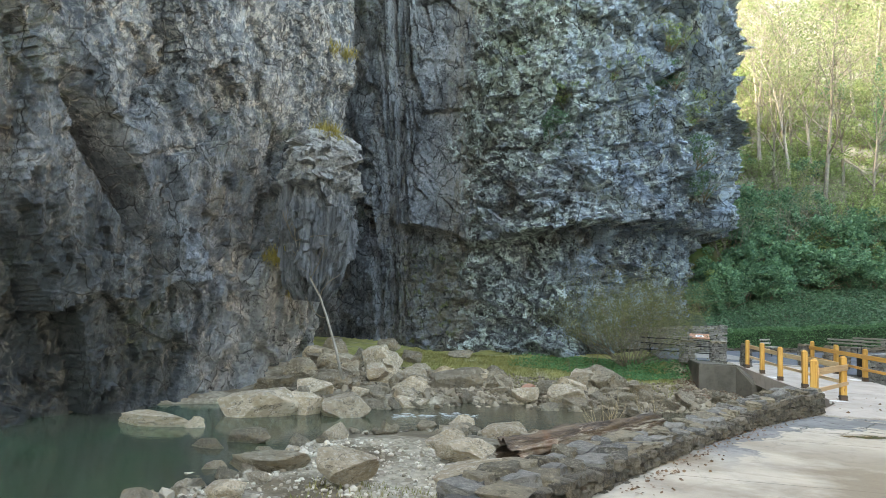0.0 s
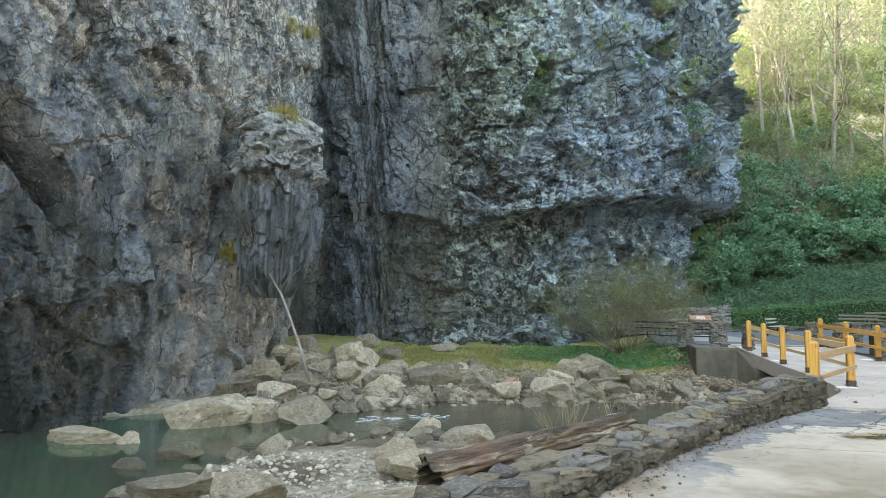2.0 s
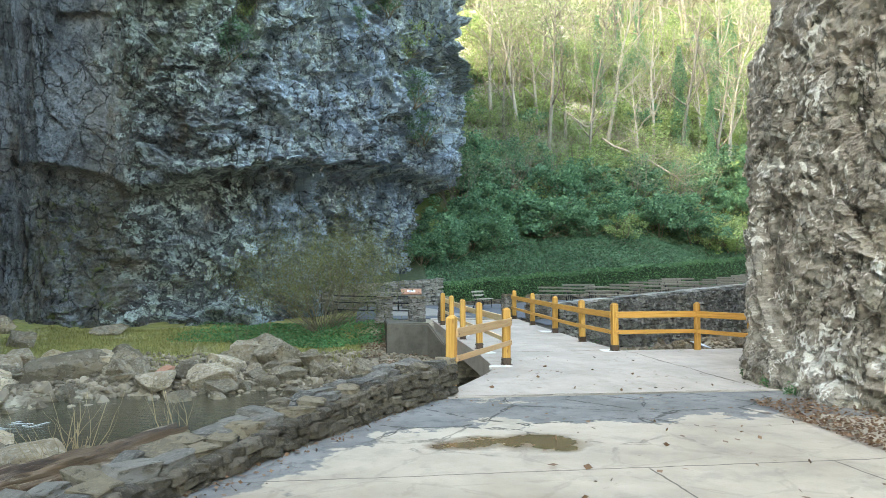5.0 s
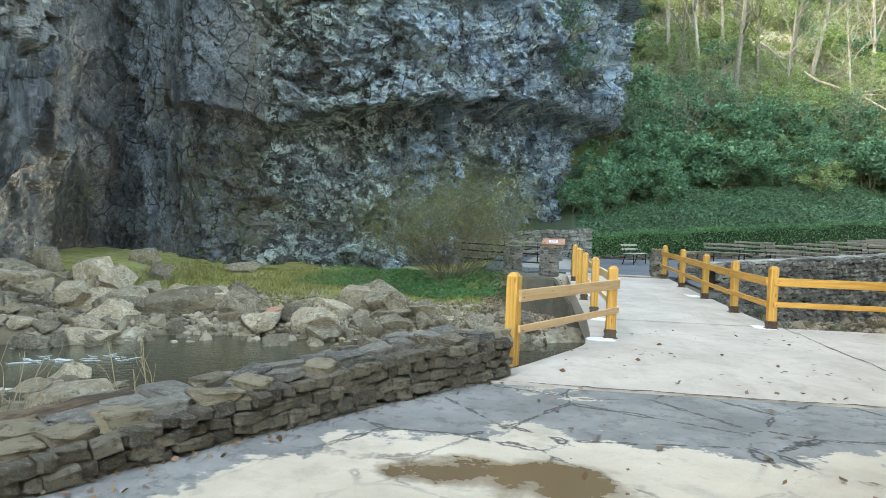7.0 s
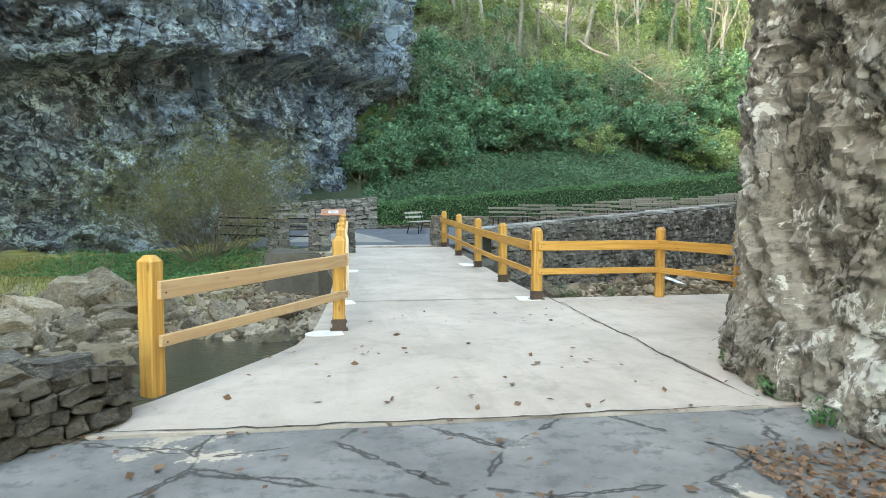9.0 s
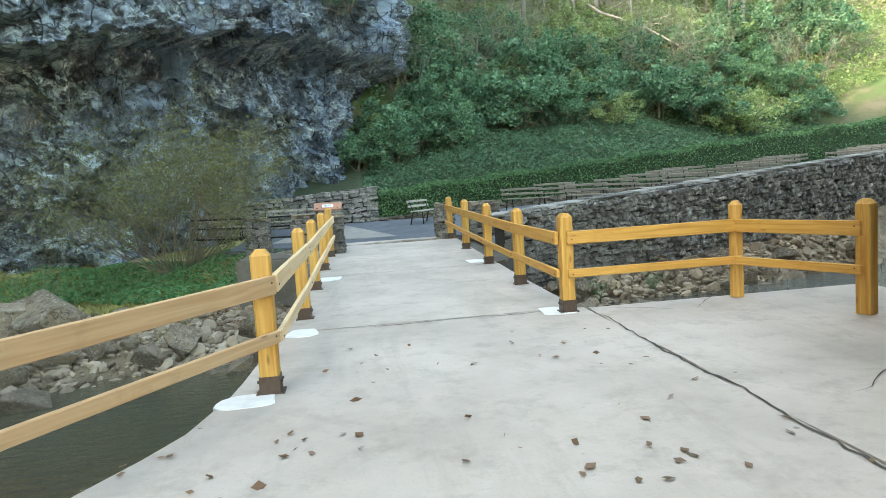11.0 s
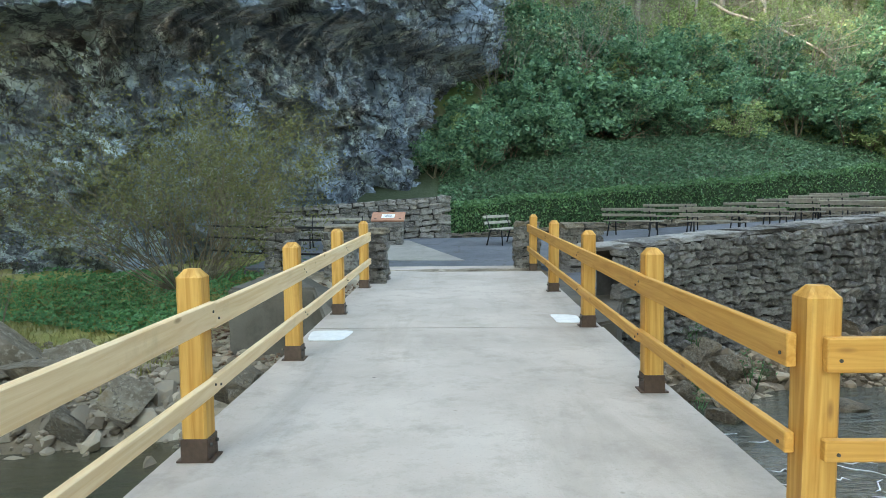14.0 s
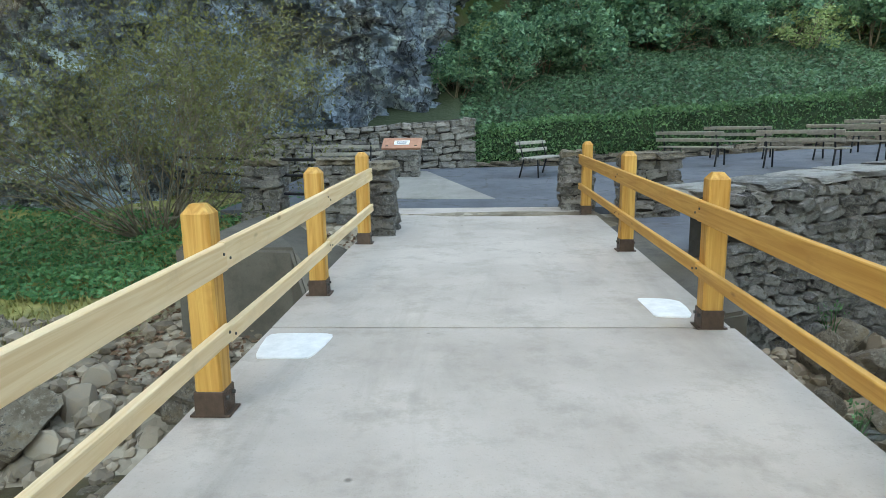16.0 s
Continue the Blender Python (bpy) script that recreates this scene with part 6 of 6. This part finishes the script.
for x, y, k in ((6.9, 42.6, 0.75), (8.3, 43.2, 0.85), (9.8, 44.6, 0.9)):
    copy_thing(SHRUBS[1], pose(x, y, gz(x, y) - 0.1, 0, 0, x * 70) @ Matrix.Scale(k, 4))
for x, y, k in ((31.0, 55.0, 0.8), (30.2, 58.5, 0.95), (34.5, 60.5, 1.0), (24.5, 62.5, 0.9), (38.0, 64.0, 1.0), (28.5, 68.0, 1.1)):
    copy_thing(IVY_TREES[0], pose(x, y, gz(x, y) - 0.1, 0, 0, x * 50) @ Matrix.Scale(k, 4))
for ob, (x, y) in zip(THICKETS + IVY_TREES, ((17.0, 52.0), (22.5, 51.0), (32.0, 71.0))):
    ob.matrix_basis = pose(x, y, gz(x, y) - 0.1)
copy_thing(TREES[1], pose(16.7, 60.0, gz(16.7, 60.0) - 0.1, 0, 0, 30) @ Matrix.Scale(1.15, 4))
for ob, (x, y) in zip(SHRUBS + LIGHT + TREES, ((9.0, 44.5), (13.0, 47.5), (17.5, 48.5), (20.5, 47.5), (24, 52), (15.5, 56), (20, 58), (27, 57))):
    ob.matrix_basis = pose(x, y, gz(x, y) - 0.1)

fallen = thing("fallen_tree", "long pale fallen trunk lying down the hillside", "fallen tree", "", pose(0, 0, 0))
fp = [(x, y, gz(x, y) + dz) for x, y, dz in ((20.4, 61.2, 0.6), (22.0, 58.8, 1.0), (23.6, 56.6, 1.3), (25.4, 55.0, 1.6), (27.2, 53.5, 1.7), (28.6, 52.4, 1.3))]
part("trunk", mesh_of("trunk", *tube(fp, [0.10, 0.095, 0.085, 0.07, 0.05, 0.025], 7), M_PALEBARK, True), fallen)
tips_ = []
for i in (2, 3, 3, 4, 4):
    hb = Heap()
    branch(hb, rng, fp[i], (0.6, -0.5, rng.uniform(-0.3, 0.5)), 2.2, 0.04, 1, tips_, 0.3, 4)
    part("branch", hb.mesh("branch", M_PALEBARK), fallen)



# ---- low plants and litter ----
def carpet(name, n, place, size, mat, label, cat, lift=0.05, up=0.35, squash=1.0, spread=0.05):
    c = np.array([place(rp) for _ in range(n)])
    z = ground_z(c[:, 0], c[:, 1]) + lift + rp.random(n) * spread
    tagged(new(name, quads_mesh(name, leaf_quads(np.column_stack([c, z]), size, rp, up, squash), mat)), label, cat, kind="stuff")


def blades(name, n, place, height, mat, label, cat):
    c = np.array([place(rp) for _ in range(n)])
    z = ground_z(c[:, 0], c[:, 1]) - 0.01
    b = np.column_stack([c, z])
    h = height * rp.uniform(0.5, 1.3, n)
    a = rp.uniform(0, 6.28, n)
    w = np.column_stack([np.cos(a), np.sin(a), np.zeros(n)]) * 0.011
    tip = b + np.column_stack([rp.normal(0, 0.4, n) * h, rp.normal(0, 0.4, n) * h, h])
    tagged(new(name, quads_mesh(name, np.stack([b - w, b + w, tip + w * 0.2, tip - w * 0.2], 1), mat)), label, cat, kind="stuff")


carpet("ivy", 62000, lambda r: (lambda x: (x, hedge_y(x) + 0.5 + 9.0 * r.random()))(r.uniform(7, 34)), 0.085, M_IVY, "dark green ivy covering the lower slope", "ivy")
carpet("undergrowth", 42000, lambda r: (lambda x: (x, hedge_y(x) + 9 + 30 * r.random() ** 1.3))(r.uniform(9, 46)), 0.13, M_SPRING, "yellow-green spring undergrowth on the hill", "undergrowth", 0.2, 0.2, 1.0, 0.5)
M_COVER = leaf_material("ground cover leaf", (0.06, 0.17, 0.065), (0.14, 0.31, 0.12), 0.3)
carpet("ground_cover", 19000, lambda r: (lambda x: (x, 26.9 + 0.28 * abs(x - 2.4) + 5.2 * r.random()))(r.triangular(-3.2, 2.6, 4.9)), 0.05, M_COVER, "low green ground cover on the far bank", "ground cover", 0.03, 0.4, 1.0, 0.07)
blades("grass", 22000, lambda r: (r.uniform(-8.0, 3.6), 24.6 + 7.4 * r.random()), 0.11, M_GRASS, "short yellow-green grass on the far bank", "grass")
blades("grass", 1500, lambda r: (r.uniform(-4.0, 0.4), r.uniform(7.5, 11)), 0.10, M_GRASS, "sparse grass among the near gravel", "grass")
carpet("dead_leaves", 3000, lambda r: (lambda y: (np.interp(y, [9.5, 12, 14], [8.6, 8.9, 9.1]) + abs(r.normal(0, 0.6)) - 0.45, y))(r.uniform(9.0, 13.4)), 0.027, M_DEAD, "dead brown leaves at the foot of the pillar", "dead leaves", 0.155, 0.75, 1.2, 0.03)
carpet("dead_leaves", 500, lambda r: (lambda y: (np.interp(y, [5.9, 9.6, 13.0, 14.5], [0.62, 2.05, 3.75, 4.85]) + abs(r.normal(0, 0.18)), y))(r.uniform(6, 14.3)), 0.025, M_DEAD, "dead brown leaves along the low wall", "dead leaves", 0.15, 0.75, 1.2, 0.01)
carpet("dead_leaves", 430, lambda r: (r.uniform(5.2, 9.4), r.uniform(8, 24)), 0.036, M_DEAD, "few dead leaves strewn on the paving", "dead leaves", 0.165, 0.85, 1.2, 0.003)
carpet("dead_leaves", 3000, lambda r: (r.uniform(3.6, 6.0), 25.0 + r.random() * 3.5), 0.04, M_DEAD, "dead brown leaves on the bank by the abutment", "dead leaves", 0.02, 0.7, 1.2, 0.03)


def tuft(x, y, z, n, size, mat, label, name="grass_tuft"):
    r = np.random.default_rng(int(abs(x * 100)))
    c = np.column_stack([r.normal(x, size * 0.6, n), r.normal(y, size * 0.35, n), np.full(n, z) + r.normal(0, size * 0.12, n)])
    h = r.uniform(0.12, 0.38, n)
    w = np.column_stack([r.normal(0, 1, n), r.normal(0, 1, n), np.zeros(n)]) * 0.010
    tip = c + np.column_stack([r.normal(0, 0.14, n) + 0.05, r.normal(-0.12, 0.12, n), r.normal(0.05, 0.2, n) * 1.0])
    thing(name, label, "grass tuft", "grass tufts on the cliff", data=quads_mesh(name, np.stack([c - w, c + w, tip + w * 0.3, tip - w * 0.3], 1), mat))


def on_cliff(x, y, z):
    """The cliff's surface point nearest to a place."""
    p = cp.reshape(-1, 3)
    q = p[np.argmin(((p - np.array([x, y, z])) ** 2).sum(1))]
    return q


for x, y, z, n, s in ((-11.07, 22.3, 3.7, 600, 0.35), (-10.3, 23.6, 2.0, 120, 0.15), (-10.7, 27.0, 13.0, 500, 0.6), (-11.0, 25.8, 12.6, 400, 0.5)):
    q = on_cliff(x, y, z)
    tuft(q[0], q[1], q[2], n, s, M_DRYGRASS, "dry yellow grass tuft growing on the cliff")

tuft(-9.8, 23.55, 8.42, 900, 0.45, M_DRYGRASS, "dry yellow grass tuft capping the rock outcrop")
tuft(-9.35, 23.1, 8.0, 450, 0.35, M_DRYGRASS, "dry yellow grass tuft capping the rock outcrop")


# ---- greenery on the cliff ----
CLIMBERS = [shrub("climbing_shrub", "light green bush rooted on the cliff face", 260 + i, 0.9, 1.6, M_SPRING if i else M_IVY, 1100, 0.055, "bushes on the cliff face") for i in range(2)]
rc = random.Random(77)
for i, (x, y, z) in enumerate(((5.0, 38.5, 15.5), (5.6, 39.2, 13.2), (6.2, 39.8, 11.2), (4.6, 38.2, 17.5), (3.2, 37.2, 13.5), (2.2, 36.5, 15.5), (0.8, 35.0, 14.5), (-0.8, 33.6, 13.0), (-2.0, 33.2, 11.0), (6.6, 40.3, 14.5), (7.0, 40.8, 9.6), (-3.2, 33.2, 15.0))):
    q = on_cliff(x, y, z)
    m = pose(q[0], q[1], q[2] - 0.5, rc.uniform(10, 30), rc.uniform(-15, 15), rc.uniform(-40, 40)) @ Matrix.Scale(rc.uniform(0.6, 1.2), 4)
    if i < 2:
        CLIMBERS[i].matrix_basis = m
    else:
        copy_thing(CLIMBERS[i % 2 if i % 3 else 1], m)


# ---- riffles ----
def riffle(x0, y0, n, w, l, seed):
    """Short broken lines of white water."""
    r = np.random.default_rng(seed)
    h = Heap()
    for _ in range(n):
        x, y = r.normal(x0, w), r.normal(y0, l)
        z = float(water_z(x)) + 0.004
        a, ln = r.normal(0.25, 0.35), r.uniform(0.06, 0.28)
        pts = [(x + ln * t * math.cos(a), y + ln * t * math.sin(a) + 0.03 * math.sin(5 * t), z) for t in (-1, -0.4, 0.3, 1)]
        h.add(tube(pts, [0.002, 0.008, 0.007, 0.002], 5))
    tagged(new("riffle", h.mesh("riffle", M_FOAM)), "white broken water of a small riffle", "riffle", kind="stuff")


riffle(-4.2, 19.9, 26, 0.9, 0.25, 5)
riffle(11.2, 22.9, 50, 1.6, 0.7, 7)


# ---- small plants ----
def weed(x, y, z, n, h, lean, leafy, label, seed, mat):
    r = np.random.default_rng(seed)
    w = thing("weed", label, "weed", "", pose(x, y, z))
    tips = []
    for i in range(n):
        g = Heap()
        a = r.uniform(0, 6.28)
        l = r.uniform(0.1, lean)
        branch(g, r, (0.04 * math.cos(a), 0.04 * math.sin(a), 0), (l * math.cos(a), l * math.sin(a), 1), h * r.uniform(0.6, 1.1), 0.008, 1, tips, 0.25, 3, (1, 3), 0.5)
        part("stem", g.mesh("stem", mat), w)
    if leafy:
        t = np.array(tips)
        c = t[r.integers(0, len(t), leafy)] + r.normal(0, 0.035, (leafy, 3))
        part("foliage", quads_mesh("foliage", leaf_quads(c, 0.02, r), M_COVER), w)


M_SLABPALE = plain("pale grey slab", (0.62, 0.64, 0.66), 0.8, 0, 0.12, 6)
M_STRAW = plain("dry straw stem", (0.42, 0.32, 0.19), 0.9, 0, 0.2, 5, 0)
weed(0.75, 12.4, -0.55, 16, 0.9, 0.8, 0, "dry straw-coloured weed behind the low wall", 1, M_STRAW)
weed(1.6, 13.3, -0.6, 5, 1.0, 0.4, 0, "dry straw-coloured weed at the water's edge", 2, M_STRAW)
weed(0.6, 26.6, gz(0.6, 26.6) - 0.02, 6, 1.6, 0.35, 60, "thin young sapling on the grassy bank", 3, M_TWIG)
weed(-0.2, 27.4, gz(-0.2, 27.4) - 0.02, 4, 1.2, 0.35, 40, "thin young sapling on the grassy bank", 4, M_TWIG)
weed(9.72, 15.2, 0.02, 8, 0.09, 1.2, 110, "small green weed at the foot of the pillar", 5, M_COVER)
weed(9.5, 14.3, 0.02, 8, 0.08, 1.2, 100, "small green weed at the foot of the pillar", 6, M_COVER)
weed(9.42, 13.7, 0.02, 8, 0.08, 1.2, 90, "small green weed at the foot of the pillar", 7, M_COVER)
thing("stone_slab", "pale flat stone slab lying on the creek rubble", "stone slab", "", pose(14.3, 25.6, -0.52, 8, 14, 30) @ Matrix.Diagonal((0.5, 0.28, 0.05, 1)), rock_mesh("stone_slab", rng, 3, M_SLABPALE))
for x, y, h, n in ((11.5, 25.2, 0.35, 9), (12.8, 25.6, 0.3, 8), (10.6, 24.7, 0.3, 8), (11.0, 25.9, 0.3, 8)):
    weed(x, y, gz(x, y) + 0.12, n, h, 0.6, 70, "fresh green weed among the bank rocks", int(x * 100), M_COVER)
